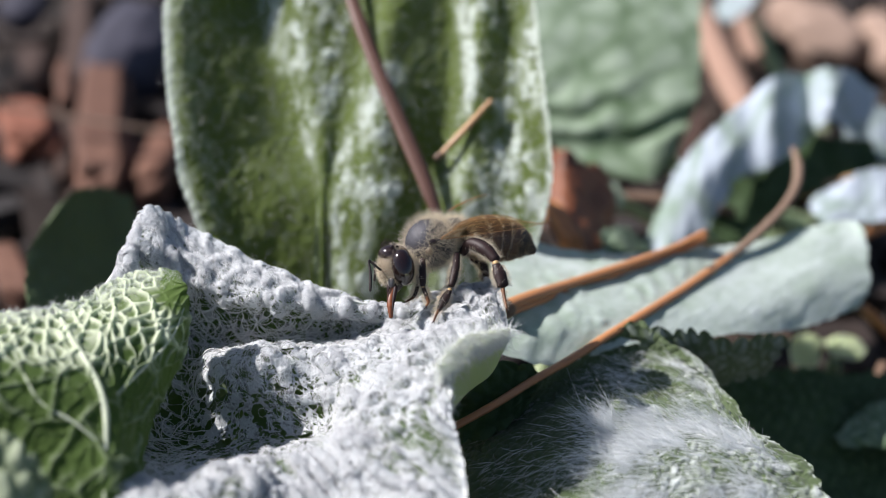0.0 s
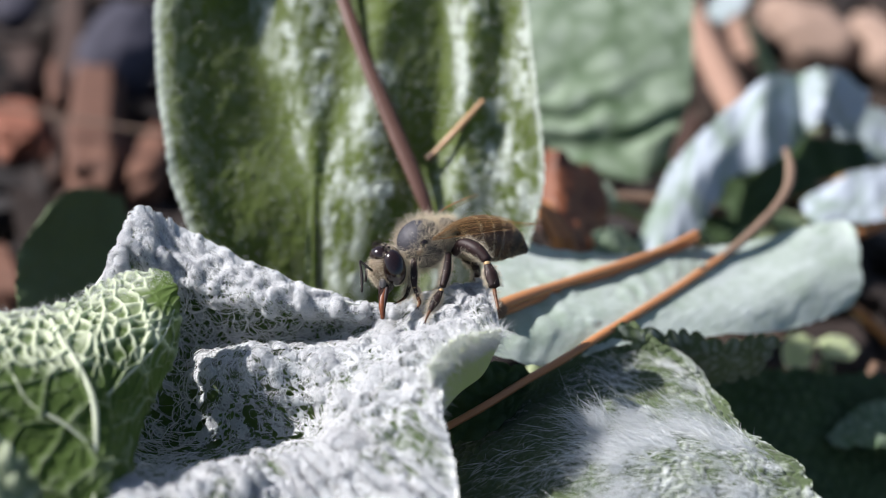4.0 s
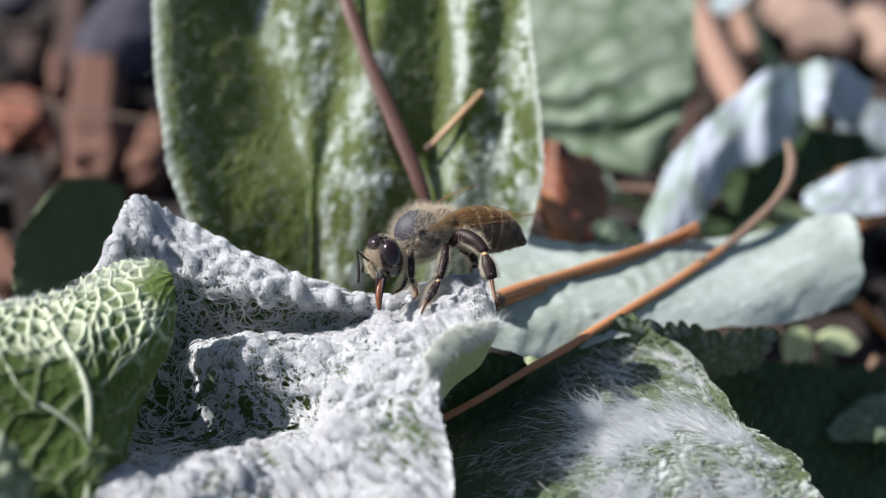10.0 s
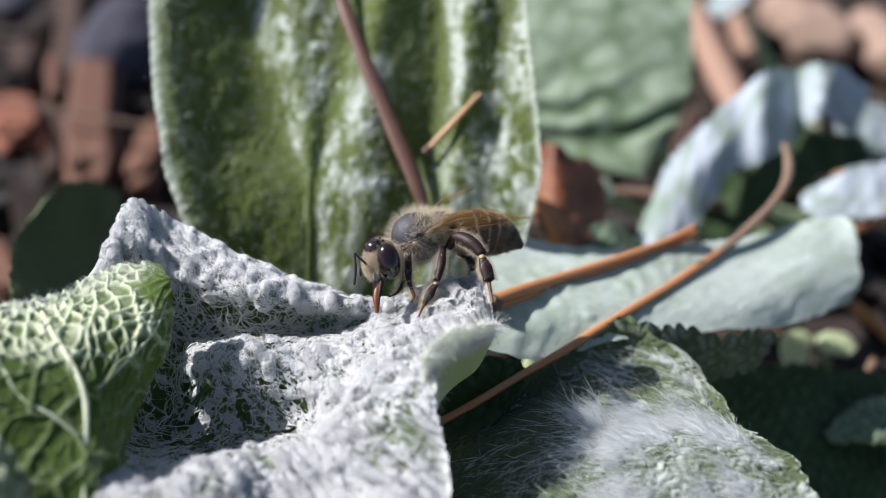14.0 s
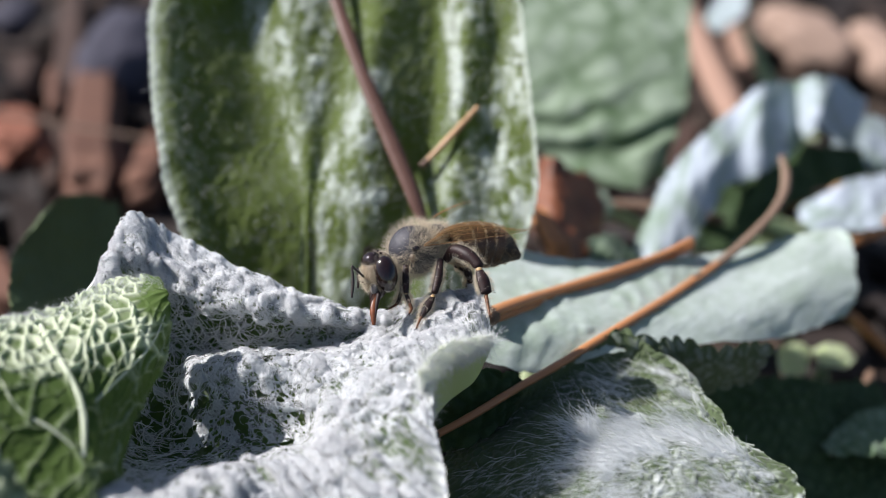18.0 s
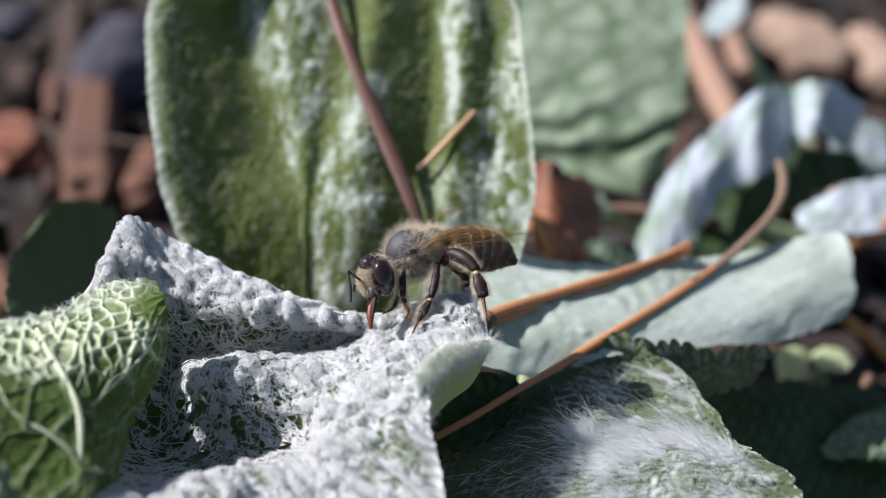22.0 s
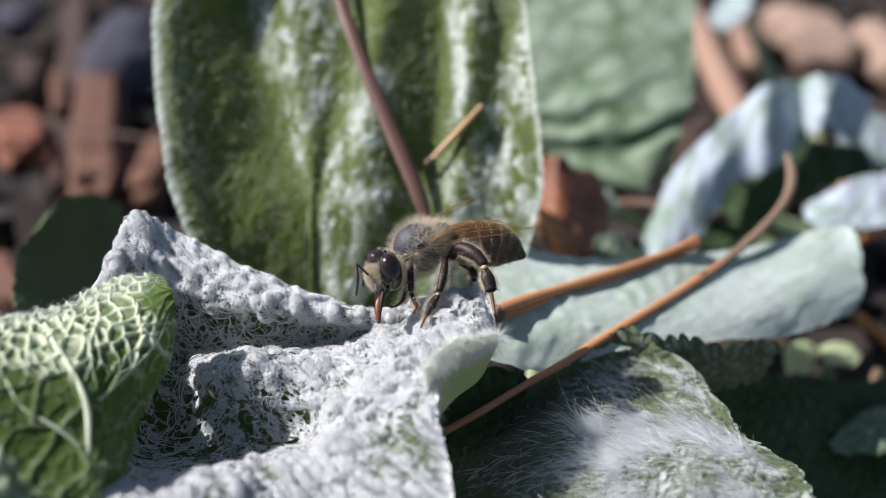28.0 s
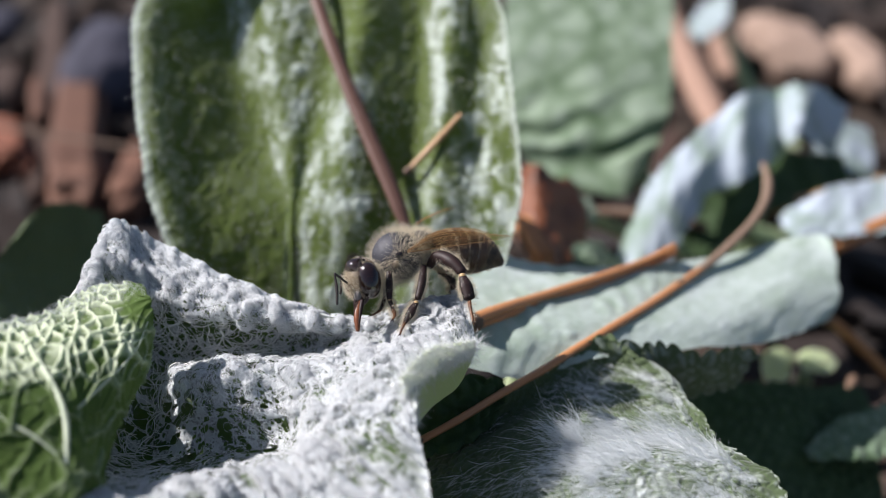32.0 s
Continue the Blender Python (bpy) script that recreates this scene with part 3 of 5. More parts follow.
        q = grid_quads(rows, cols)
        kf = keep.ravel()
        q = q[kf[q].sum(axis=1) >= 3]
        used = np.unique(q)
        back = np.full(rows * cols, -1)
        back[used] = np.arange(len(used))
        part_mesh(name, mesh_from(name, felt.reshape(-1, 3)[used], back[q], FELT, attrs={"pile": pile.ravel()[used]}), ob, label)["kind"] = "stuff"
        return felt, keep

    def ridges(size, k):
        return (1 - 2 * np.abs(value_noise(wx / size, wy / size, k))) ** 3

    web = 0.5 * ridges(1.0, 201) + 0.35 * ridges(0.55, 203) + 0.25 * ridges(0.30, 205)
    tents = crests ** 2 * smooth_step(-0.1, 0.35, fbm(s, d, 1.6, 91, 2))
    high = 0.26 + (0.40 * tents + 0.20 * web) * smooth_step(0.5, 3.0, edge) * (1 - 0.85 * thin) + 0.12 * fbm(s, d, 0.8, 95, 3) + 1.0 * thin
    cover = np.clip(0.68 - 0.10 * thin - 0.40 * patch + 0.20 * crests * (1 - thin) + 0.55 * fbm(s, d, 1.1, 111, 3), 0.0, 1.2)
    felt, keep = sheet("cobweb_wool", high, 0.85, np.clip(0.20 + 0.42 * thin + 0.38 * net + 0.6 * patch, 0, 0.98), 0.80 + 0.50 * thin + 0.45 * net + 0.5 * patch, 9, cover, "white cobweb of matted wool")
    sheet("inner_wool", 0.45 * high - 0.02, 0.75, np.clip(0.30 + 0.75 * thin + 0.4 * patch, 0, 1), 1.2, 19, 0.75 * cover, "deeper layer of matted wool", thin + 0.6 * patch)
    # threads that curl over the felt, and thick ones that span the torn basin
    calm = smooth_step(1.2, 2.6, edge) * smooth_step(0.08, 0.14, u)
    curls("wool_curl", felt, n2, (0.3 + crests) * (1 - 0.97 * thin * smooth_step(0.72, 0.58, u)) * (1 - 0.5 * patch) * smooth_step(0.1, 0.6, edge), 26000, 0.085, 12, 0.0125, 0.20, 0.14, WOOL, ob, "fine white curling fibres", 3)
    curls("wool_loop", felt, n2, tents * (1 - 0.6 * thin) * calm + 1e-5, 1500, 0.10, 14, 0.018, 0.16, 0.24, WOOL, ob, "white loops of wool", 7)
    curls("wool_thread", felt, n2, (net + 0.004 * thin) * calm, 520, 0.18, 20, 0.045, 0.11, 0.22, WOOL, ob, "matted white threads over dark hollows", 13)
    stalk(ob, g[rows // 2, cols // 2] - n[rows // 2, cols // 2] * 2.0)
    return ob


WOOLLY = woolly_leaf()


def margin_fold():
    g = loft([
        [(-1.3, -12.9, 48.9), (0.5, -10.2, 49.2), (2.4, -8.0, 48.2), (3.9, -6.0, 47.2)],
        [(-1.2, -12.7, 48.2), (0.7, -9.5, 47.9), (2.5, -7.2, 46.8), (3.9, -5.4, 46.1)],
        [(-1.1, -11.9, 45.8), (0.9, -8.3, 45.2), (2.6, -6.2, 44.8), (3.8, -4.7, 44.8)],
        [(-0.8, -11.4, 43.2), (0.9, -7.7, 42.7), (2.6, -5.8, 42.9), (3.5, -4.2, 43.7)],
    ], 40, 60)
    n, s, t = lie(g)
    relief = 0.06 * fbm(s, t, 1.5, 3)
    pile = 0.02 + 1.2 * smooth_step(2.6, 1.5, np.minimum(t * 0.62, (s - s[:, :1]) * 1.3) + 0.7 * fbm(s, t, 1.2, 5))
    ob, top = blade("folded_margin", g, n, relief, pile, UNDERSIDE, WOOLLY, "smooth pale green folded leaf margin", s=s, t=t, thick=0.3)
    n2, _, _ = lie(top)
    p, nn, du, dv, i, j = pick(top, n2, 4200, 14, mask=smooth_step(2.2, 1.0, np.minimum(t * 0.6, (s - s[:, :1]) * 1.4)))
    dv = dv / (np.linalg.norm(dv, axis=1, keepdims=True) + 1e-9)
    du = du / (np.linalg.norm(du, axis=1, keepdims=True) + 1e-9)
    rng = np.random.default_rng(15)
    a = rng.uniform(0, 6.3, (len(p), 1))
    strands("margin_wool", p, du * np.cos(a) + dv * np.sin(a) + nn * 0.25, 0.6, 0.022, WOOL, ob, curl=0.9, droop=-nn * 0.3, segs=3, sides=2, seed=16, label="white wool on the leaf margin")


margin_fold()


def veined_leaf():
    rows, cols = 330, 330
    g = loft([
        [(-36.7, -10.0, 50.6), (-32.6, -8.2, 49.8), (-28.5, -5.9, 48.8), (-26.3, -3.6, 48.7), (-24.1, -1.7, 49.1), (-21.9, -1.9, 49.8), (-20.1, -3.7, 50.7)],
        [(-33.9, -15.9, 52.4), (-30.2, -14.2, 51.4), (-25.7, -11.2, 50.0), (-23.7, -9.2, 49.6), (-22.0, -7.8, 49.4), (-20.1, -6.5, 49.2), (-19.1, -5.2, 49.1)],
        [(-32.2, -20.3, 51.8), (-28.8, -18.3, 50.7), (-23.1, -14.9, 49.3), (-21.9, -13.3, 48.6), (-20.7, -11.5, 48.0), (-19.9, -9.7, 47.2), (-19.4, -7.7, 46.2)],
        [(-31.5, -23.1, 50.0), (-28.1, -21.4, 48.9), (-21.9, -18.0, 47.7), (-21.4, -16.9, 46.8), (-21.0, -15.9, 46.0), (-20.7, -14.8, 45.1), (-20.5, -13.7, 44.3)],
        [(-30.5, -27.5, 46.4), (-26.9, -26.8, 45.6), (-20.8, -25.3, 44.2), (-20.8, -24.6, 43.5), (-20.7, -23.8, 42.7), (-20.6, -23.2, 42.1), (-20.5, -22.7, 41.6)],
    ], rows, cols)
    n, s, t = lie(g)
    g = crenate(g, s, t, 0.25, 2.4, 12, 1.0)
    wx, wy = s + 0.5 * fbm(s, t, 3, 4), t + 0.5 * fbm(s, t, 3, 8)
    f1, f2, _ = cells(wx * 1.15, wy, 3.2, 15)
    upper = smooth_step(10.5, 6.5, t + 2.0 * fbm(s, t, 4, 17, 2))
    h1, h2, dome = cells(wx * 1.25 + 0.4 * fbm(s, t, 1.0, 27, 2), wy * (0.85) + 0.4 * fbm(s, t, 1.0, 28, 2), 1.35, 25)
    main = np.exp(-((f2 - f1) / 0.09) ** 2)
    small = np.exp(-((h2 - h1) / (0.11 + 0.13 * upper + 0.08 * fbm(s, t, 1.5, 47, 2))) ** 2)
    relief = 0.20 * main + 0.11 * small + 0.17 * small * upper + 0.5 * fbm(s, t, 6, 33, 2)
    pile = (0.26 + 0.35 * upper) * main + (0.16 + 0.85 * upper) * small - 0.04 + 0.20 * upper + 0.16 * fbm(s, t, 0.8, 43, 3)
    # the tip is bare and smooth
    bare = smooth_step(2.6, 1.7, s[:, -1:] - s + 0.5 * fbm(s, t, 2, 57, 2)) * smooth_step(11.0, 5.0, t)
    relief, pile = relief * (1 - 0.7 * bare), pile * (1 - 0.95 * bare)
    ob, top = blade("veined_leaf", g, n, relief, pile, VEIN_LEAF, sage, "green leaf underside with raised pale net veins", s=s, t=t)
    def along(path, lift):
        return [top[int(r * (rows - 1)), int(c * (cols - 1))] + n[int(r * (rows - 1)), int(c * (cols - 1))] * lift for r, c in path]
    tube("midrib", along([(0.02, 0.33), (0.12, 0.335), (0.25, 0.333), (0.38, 0.333), (0.5, 0.333), (0.62, 0.333), (0.75, 0.333), (0.98, 0.333)], 0.0),
         [0.08, 0.17, 0.20, 0.21, 0.21, 0.2, 0.18, 0.18], RIB, ob, "thick pale midrib", n=70, sides=12, wobble=0.35)
    tube("side_vein", along([(0.66, 0.34), (0.58, 0.50), (0.50, 0.66), (0.40, 0.82), (0.28, 0.95)], -0.03), [0.08, 0.08, 0.08, 0.07, 0.05], RIB, ob, n=50, wobble=0.35)
    tube("side_vein", along([(0.80, 0.33), (0.72, 0.28), (0.60, 0.245), (0.48, 0.23), (0.30, 0.22)], -0.03), [0.08, 0.08, 0.07, 0.07, 0.05], RIB, ob, n=50, wobble=0.35)
    n2, _, _ = lie(top)
    p, nn, du, dv, i, j = pick(top, n2, 3600, 8, mask=smooth_step(4.0, 0.0, t))
    rng = np.random.default_rng(9)
    strands("leaf_down", p, nn + 0.7 * rng.normal(size=p.shape), 0.32, 0.010, DOWN, ob, curl=0.5, seed=6)
    stalk(ob, (-24.8, -18.7, 41.6), (-4, 2, -1))
    return ob


veined_leaf()


def hairy_leaf():
    rows, cols = 330, 360
    g = loft([
        [(3.4, -1.2, 36.5), (7.8, 1.8, 37.3), (12.5, 6.4, 37.6), (15.8, 8.6, 37.6), (18.4, 7.0, 36.8), (20.4, 4.6, 36.3)],
        [(0.7, -2.8, 34.4), (4.7, -0.7, 35.2), (9.9, 2.7, 35.6), (15.2, 5.5, 34.8), (19.9, 4.2, 35.1), (22.3, 1.4, 35.4)],
        [(0.7, -9.6, 35.9), (4.4, -8.4, 36.8), (9.1, -6.8, 38.4), (14.2, -4.0, 37.3), (19.4, -4.3, 37.0), (23.3, -5.4, 36.6)],
        [(0.6, -15.4, 37.0), (4.1, -14.9, 37.8), (8.3, -14.2, 39.5), (13.2, -12.7, 39.7), (19.4, -11.7, 39.4), (24.7, -11.3, 38.8)],
        [(0.6, -22.2, 36.3), (3.8, -21.9, 36.9), (7.8, -21.4, 37.9), (12.7, -20.1, 38.0), (19.1, -18.9, 37.9), (27.0, -17.6, 37.6)],
    ], rows, cols)
    n, s, t = lie(g)
    g = crenate(g, s, t, 0.45, 1.7, 22, 1.4)
    f1, f2, _ = cells(s + 0.9 * fbm(s, t, 1.5, 3), t + 0.9 * fbm(s, t, 1.5, 6), 1.0, 35)
    bump = np.clip((f2 - f1) * 1.8, 0, 1)
    relief = 0.22 * bump + 0.7 * fbm(s, t, 5, 53, 3) + 0.10 * fbm(s, t, 0.6, 63)
    # pile and hair cut back on the top and left to put shade there
    lit_cover = 0.20 + 0.80 * np.maximum(smooth_step(9.5, 14.0, t + 1.5 * fbm(s, t, 3, 95, 2)), smooth_step(5.5, 8.5, s))
    pile = -0.60 + 0.30 * lit_cover + 0.5 * bump * smooth_step(-0.3, 0.4, fbm(s, t, 3, 73)) + 0.6 * fbm(s, t, 1.6, 83) - 0.2 + 0.5 * smooth_step(-3, 3, s)
    ob, top = blade("hairy_leaf", g, n, relief, pile, HAIRY_LEAF, sage, "grey-green leaf with long silky white hairs", s=s, t=t)
    n2, _, _ = lie(top)
    tuft = smooth_step(-0.15, 0.35, fbm(s, t * 0.6, 1.8, 97, 3))
    inner = 0.01 + smooth_step(0.8, 3.0, border(rows, cols, s, t))
    # few hairs on the side that has to look shaded
    p, nn, du, dv, i, j = pick(top, n2, 12000, 11, mask=(tuft + 0.10) * inner * (0.10 + 0.90 * smooth_step(-3.5, 0.5, s)) * lit_cover)
    du = du / (np.linalg.norm(du, axis=1, keepdims=True) + 1e-9)
    dv = dv / (np.linalg.norm(dv, axis=1, keepdims=True) + 1e-9)
    rng = np.random.default_rng(12)
    swirl = 3.0 + 2.2 * fbm(s, t, 9, 93, 2)[i, j][:, None] + 0.20 * rng.normal(size=(len(p), 1)) + 0.8 * fbm(s, t, 1.1, 99, 2)[i, j][:, None]
    way = du * np.cos(swirl) - dv * np.sin(swirl) * 0.8 + nn * rng.uniform(0.10, 0.45, len(p))[:, None]
    strands("silky_hair", p, way, 1.0 + 1.3 * smooth_step(0.5, 4.0, border(rows, cols, s, t))[i, j], 0.021, DOWN, ob, curl=0.24, droop=-nn * 0.3, segs=4, sides=2, seed=13, label="long white silky hairs")
    stalk(ob, (13.3, -2.9, 33.0), (10, 6, -1))
    # the far half of the leaf, past the ridge, with its rounded teeth
    g = loft([
        [(15.5, 8.0, 37.8), (17.6, 8.1, 37.6), (20.1, 8.3, 36.9), (23.2, 8.8, 35.8), (26.6, 10.1, 35.1), (30.2, 11.5, 33.8)],
        [(16.2, 7.5, 36.2), (18.2, 7.8, 35.8), (20.4, 7.9, 35.1), (23.4, 8.5, 34.1), (26.4, 9.8, 33.5), (29.5, 11.1, 32.7)],
        [(17.5, 8.1, 32.7), (19.1, 8.3, 32.3), (21.1, 8.3, 31.6), (23.7, 9.0, 30.8), (26.4, 10.3, 30.4), (29.1, 11.6, 30.5)],
    ], 90, 260)
    n, s, t = lie(g)
    g = crenate(g, s, t, 0.7, 1.6, 32, 2.0)
    f1, f2, _ = cells(s, t, 1.2, 45)
    bump = np.clip((f2 - f1) * 1.8, 0, 1)
    blade("far_half", g, n, 0.10 * bump + 0.3 * fbm(s, t, 4, 3), 0.22 * bump, HAIRY_LEAF, ob, "shaded leaf half with rounded teeth", s=s, t=t)
    return ob


hairy_leaf()


def tall_leaf():
    rows, cols = 420, 380
    # guide lines across the leaf, from its tip down; the blade is pleated lengthwise
    tip = [(-20.4, 40.6, 62.8), (-18.2, 44.1, 61.9), (-16.8, 46.9, 61.2), (-13.1, 44.9, 61.7), (-8.8, 45.6, 61.5), (-6.0, 43.6, 62.0), (-2.7, 46.6, 61.2), (-0.8, 43.9, 61.9), (0.9, 45.4, 61.5), (1.8, 43.9, 61.9)]
    upper = [(-27.1, 36.1, 59.7), (-23.2, 39.5, 58.7), (-20.1, 42.5, 57.8), (-15.1, 40.3, 58.4), (-8.9, 41.1, 58.2), (-5.7, 38.7, 58.9), (-0.4, 42.1, 57.8), (2.6, 39.1, 58.7), (5.4, 40.7, 58.2), (7.4, 39.0, 58.7)]
    broad = [(-26.8, 28.7, 53.8), (-23.3, 32.0, 52.6), (-18.3, 34.8, 51.5), (-14.2, 32.7, 52.3), (-9.7, 33.3, 52.0), (-6.5, 31.0, 52.9), (-0.5, 34.4, 51.6), (2.3, 31.5, 52.7), (5.8, 33.0, 52.2), (8.6, 31.4, 52.7)]
    middle = [(-25.5, 22.6, 48.5), (-21.7, 25.7, 47.1), (-15.8, 28.5, 45.8), (-12.9, 26.5, 46.7), (-11.0, 27.0, 46.5), (-7.0, 25.0, 47.4), (-1.3, 27.9, 46.0), (1.7, 25.4, 47.2), (5.2, 26.9, 46.5), (9.3, 25.3, 47.2)]
    lower = [(-23.9, 19.1, 43.5), (-20.3, 20.9, 42.6), (-13.3, 22.5, 41.7), (-12.5, 21.7, 42.1), (-11.8, 21.8, 42.0), (-7.3, 20.7, 42.6), (-2.1, 22.2, 41.8), (0.8, 21.0, 42.5), (4.6, 21.7, 42.1), (8.7, 21.1, 42.4)]
    base = [(-19.8, 13.6, 35.0), (-18.6, 15.3, 33.9), (-13.6, 16.7, 33.0), (-12.6, 15.6, 33.7), (-11.9, 16.3, 33.2), (-9.7, 15.5, 33.8), (-5.5, 16.4, 33.2), (-2.3, 15.6, 33.6), (0.8, 16.2, 33.3), (5.1, 15.5, 33.7)]
    g = loft([tip, upper, broad, middle, lower, base], rows, cols)
    n, s, t = lie(g)
    g = crenate(g, s, t, 0.2, 1.4, 42, 1.2)
    k, v = np.meshgrid(np.linspace(0, 9, cols), np.linspace(0, 5, rows))
    wob = 0.35 * fbm(s, t * 0.6, 3.0, 77, 3)
    f1, f2, which = cells(s + 0.5 * fbm(s, t, 1.0, 3), t * 0.9 + 0.5 * fbm(s, t, 1.0, 4), 1.1, 55)
    bump = np.clip((f2 - f1) * 1.3, 0, 1) * (0.35 + 0.65 * which) * smooth_step(-0.45, 0.15, fbm(s, t, 1.4, 57, 3))
    relief = 0.20 * bump + 0.06 * fbm(s, t, 0.7, 67, 3) + 0.45 * fbm(s, t * 0.5, 4, 63, 3)
    relief = relief - 1.1 * np.clip(1 - (s - s[:, :1]) / 1.8, 0, 1) ** 2
    # down lies in streaks along the pleats
    kk = k + wob
    streak = smooth_step(2.05, 2.45, kk - 0.12 * (v - 2)) * smooth_step(4.1, 3.6, kk) * smooth_step(3.7, 2.9, v + wob)
    streak = streak + smooth_step(4.0, 4.35, kk) * smooth_step(5.5, 5.0, kk) * smooth_step(1.6, 2.3, v + wob)
    streak = streak + 1.1 * smooth_step(6.1, 6.5, kk) * smooth_step(7.3, 6.9, kk) * smooth_step(3.0, 2.2, v + wob)
    streak = streak + 0.8 * smooth_step(6.6, 7.4, kk) * smooth_step(-0.25, 0.2, fbm(s * 1.5, t * 0.5, 3, 83, 3)) + 0.5 * smooth_step(8.0, 8.7, kk)
    streak = streak + 0.75 * smooth_step(2.9, 3.5, v + wob) * smooth_step(5.8, 6.3, kk)
    streak = np.clip(streak, 0, 1.2)
    pile = 0.02 + streak * (0.26 + 0.85 * bump + 0.9 * fbm(s, t * 0.6, 0.9, 91, 3)) * (0.9 + 1.6 * fbm(s * 1.4, t * 0.6, 2.0, 93, 3)) + 0.12 * fbm(s, t, 0.7, 97, 3)
    pile = pile + 0.8 * np.clip(1 - border(rows, cols, s, t) / 0.7, 0, 1) + 0.12 * smooth_step(1.0, 0.2, k)
    ob, top = blade("tall_leaf", g, n, relief, pile, DOWNY_LEAF, sage, "upright downy green leaf with pebbled surface", s=s, t=t)
    n2, _, _ = lie(top)
    p, nn, du, dv, i, j = pick(top, n2, 12000, 21, mask=0.2 + np.clip(pile, 0, 1))
    rng = np.random.default_rng(22)
    strands("leaf_down", p, nn + 0.8 * rng.normal(size=p.shape), 0.55, 0.014, DOWN, ob, curl=0.5, segs=2, seed=23)
    stalk(ob, (-8.9, 18.5, 33.1), (2, 12, -1))
    return ob


tall_leaf()


def simple_leaf(name, guides, mat, parent, label, cell=1.6, rough=0.4, big=0.8, seed=1, rows=120, cols=120, amp=0.5, cover=0.5, stem=None, foot=CROWN, wave=0.0, pleat=0.0, mottle=1.0):
    g = loft(guides, rows, cols)
    n, s, t = lie(g)
    g = crenate(g, s, t, amp, 2.0, seed, 1.6)
    f1, f2, _ = cells(s + 0.4 * fbm(s, t, 2, seed), t, cell, seed + 5)
    bump = np.clip((f2 - f1) * 1.7, 0, 1)
    relief = rough * bump + big * fbm(s, t, 6, seed + 2, 3)
    if pleat:
        side = (s * 0.75 - t * 0.55 + 2.0 * fbm(s, t, 5, seed + 6, 2)) / 2.1
        fold = np.sin(side * math.pi) ** 2
        near = (0.1 + 0.9 * smooth_step(2, -12, s)) * smooth_step(-0.25, 0.3, fbm(s, t, 4, seed + 7, 2))
        relief = relief + pleat * fold * near
        cover = cover * (1 - 0.55 * (1 - fold) * near)
    if wave:
        low = smooth_step(t.max() * 0.5, t.max() * 0.8, t)
        ripple = np.sin(t * 0.8 + s * 0.25 + 7.0 * fbm(s, t, 9, seed + 4, 2))
        relief = relief + wave * low * ripple
        cover = cover * (1 - 0.45 * low * (0.5 - 0.5 * ripple))
    pile = cover * (0.45 + 0.7 * mottle * bump + 0.42 * (1 - mottle)) + 0.5 * cover * fbm(s, t, 4, seed + 9, 3)
    ob, top = blade(name, g, n, relief, pile, mat, parent, label, s=s, t=t)
    if stem is not None:
        stalk(ob, stem, foot)
    return ob, top


simple_leaf("grey_leaf", [
    [(4.0, 20.9, 40.5), (11.7, 21.5, 37.6), (22.2, 24.5, 35.9), (32.3, 30.6, 33.5), (41.6, 34.4, 33.6), (43.6, 33.3, 33.7)],
    [(3.3, 12.7, 40.4), (10.0, 14.2, 38.6), (18.8, 17.3, 36.4), (29.7, 24.4, 33.4), (39.7, 29.2, 32.5), (43.6, 29.9, 31.8)],
    [(3.3, 6.1, 40.0), (8.6, 7.0, 38.9), (16.2, 10.7, 37.0), (27.0, 17.3, 33.9), (37.2, 23.7, 31.2), (42.8, 26.6, 30.0)],
    [(3.6, 3.0, 38.8), (8.3, 3.4, 37.1), (14.8, 7.0, 36.5), (23.9, 12.2, 34.0), (35.2, 19.7, 30.1), (41.7, 24.9, 29.0)],
], GREY_LEAF, sage, "flat grey-green downy leaf holding fallen needles", cell=1.6, rough=0.012, big=0.22, seed=103, rows=200, cols=300, amp=0.3, cover=0.56, pleat=0.20, mottle=0.22, stem=(8.8, 14.3, 30.8))

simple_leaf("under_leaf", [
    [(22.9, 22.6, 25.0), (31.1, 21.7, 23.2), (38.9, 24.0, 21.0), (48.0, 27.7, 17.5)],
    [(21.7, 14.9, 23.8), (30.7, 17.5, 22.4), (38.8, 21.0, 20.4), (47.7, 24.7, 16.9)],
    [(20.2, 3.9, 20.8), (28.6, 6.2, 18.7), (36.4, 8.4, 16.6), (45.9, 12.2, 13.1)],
], SHADE_TONE_LEAF, sage, "green leaf under the others, shade put into its colour", seed=113, cover=0.35, stem=(29.8, 19.1, 19.0))
# added sheet in the shade green, darkens the gap behind the folded margin
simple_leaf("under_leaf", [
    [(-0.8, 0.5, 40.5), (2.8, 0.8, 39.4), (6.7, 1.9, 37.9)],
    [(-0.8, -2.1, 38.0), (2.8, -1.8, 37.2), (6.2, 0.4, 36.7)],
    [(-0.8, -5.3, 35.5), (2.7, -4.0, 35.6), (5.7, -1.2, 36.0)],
], SHADE_TONE_LEAF, sage, "leaf sheet added to darken the gap under the woolly leaf", seed=117, rows=60, cols=60, cover=0.15, stem=(2.0, 2.0, 33.0))
simple_leaf("small_leaf", [
    [(38.2, 15.9, 19.5), (41.0, 18.4, 19.9), (44.0, 20.7, 19.8), (49.9, 23.7, 19.1)],
    [(38.0, 14.8, 19.6), (40.9, 16.0, 19.7), (44.5, 18.0, 19.2), (50.3, 20.7, 17.8)],
    [(37.9, 14.3, 19.7), (41.1, 14.6, 19.2), (44.8, 15.3, 18.5), (50.6, 17.3, 16.0)],
], FAR_LEAF, sage, "small green leaf in half shade", seed=123, rows=60, cols=80, cover=0.4, stem=(47.5, 19.6, 17.9), foot=(70, 40, -1))
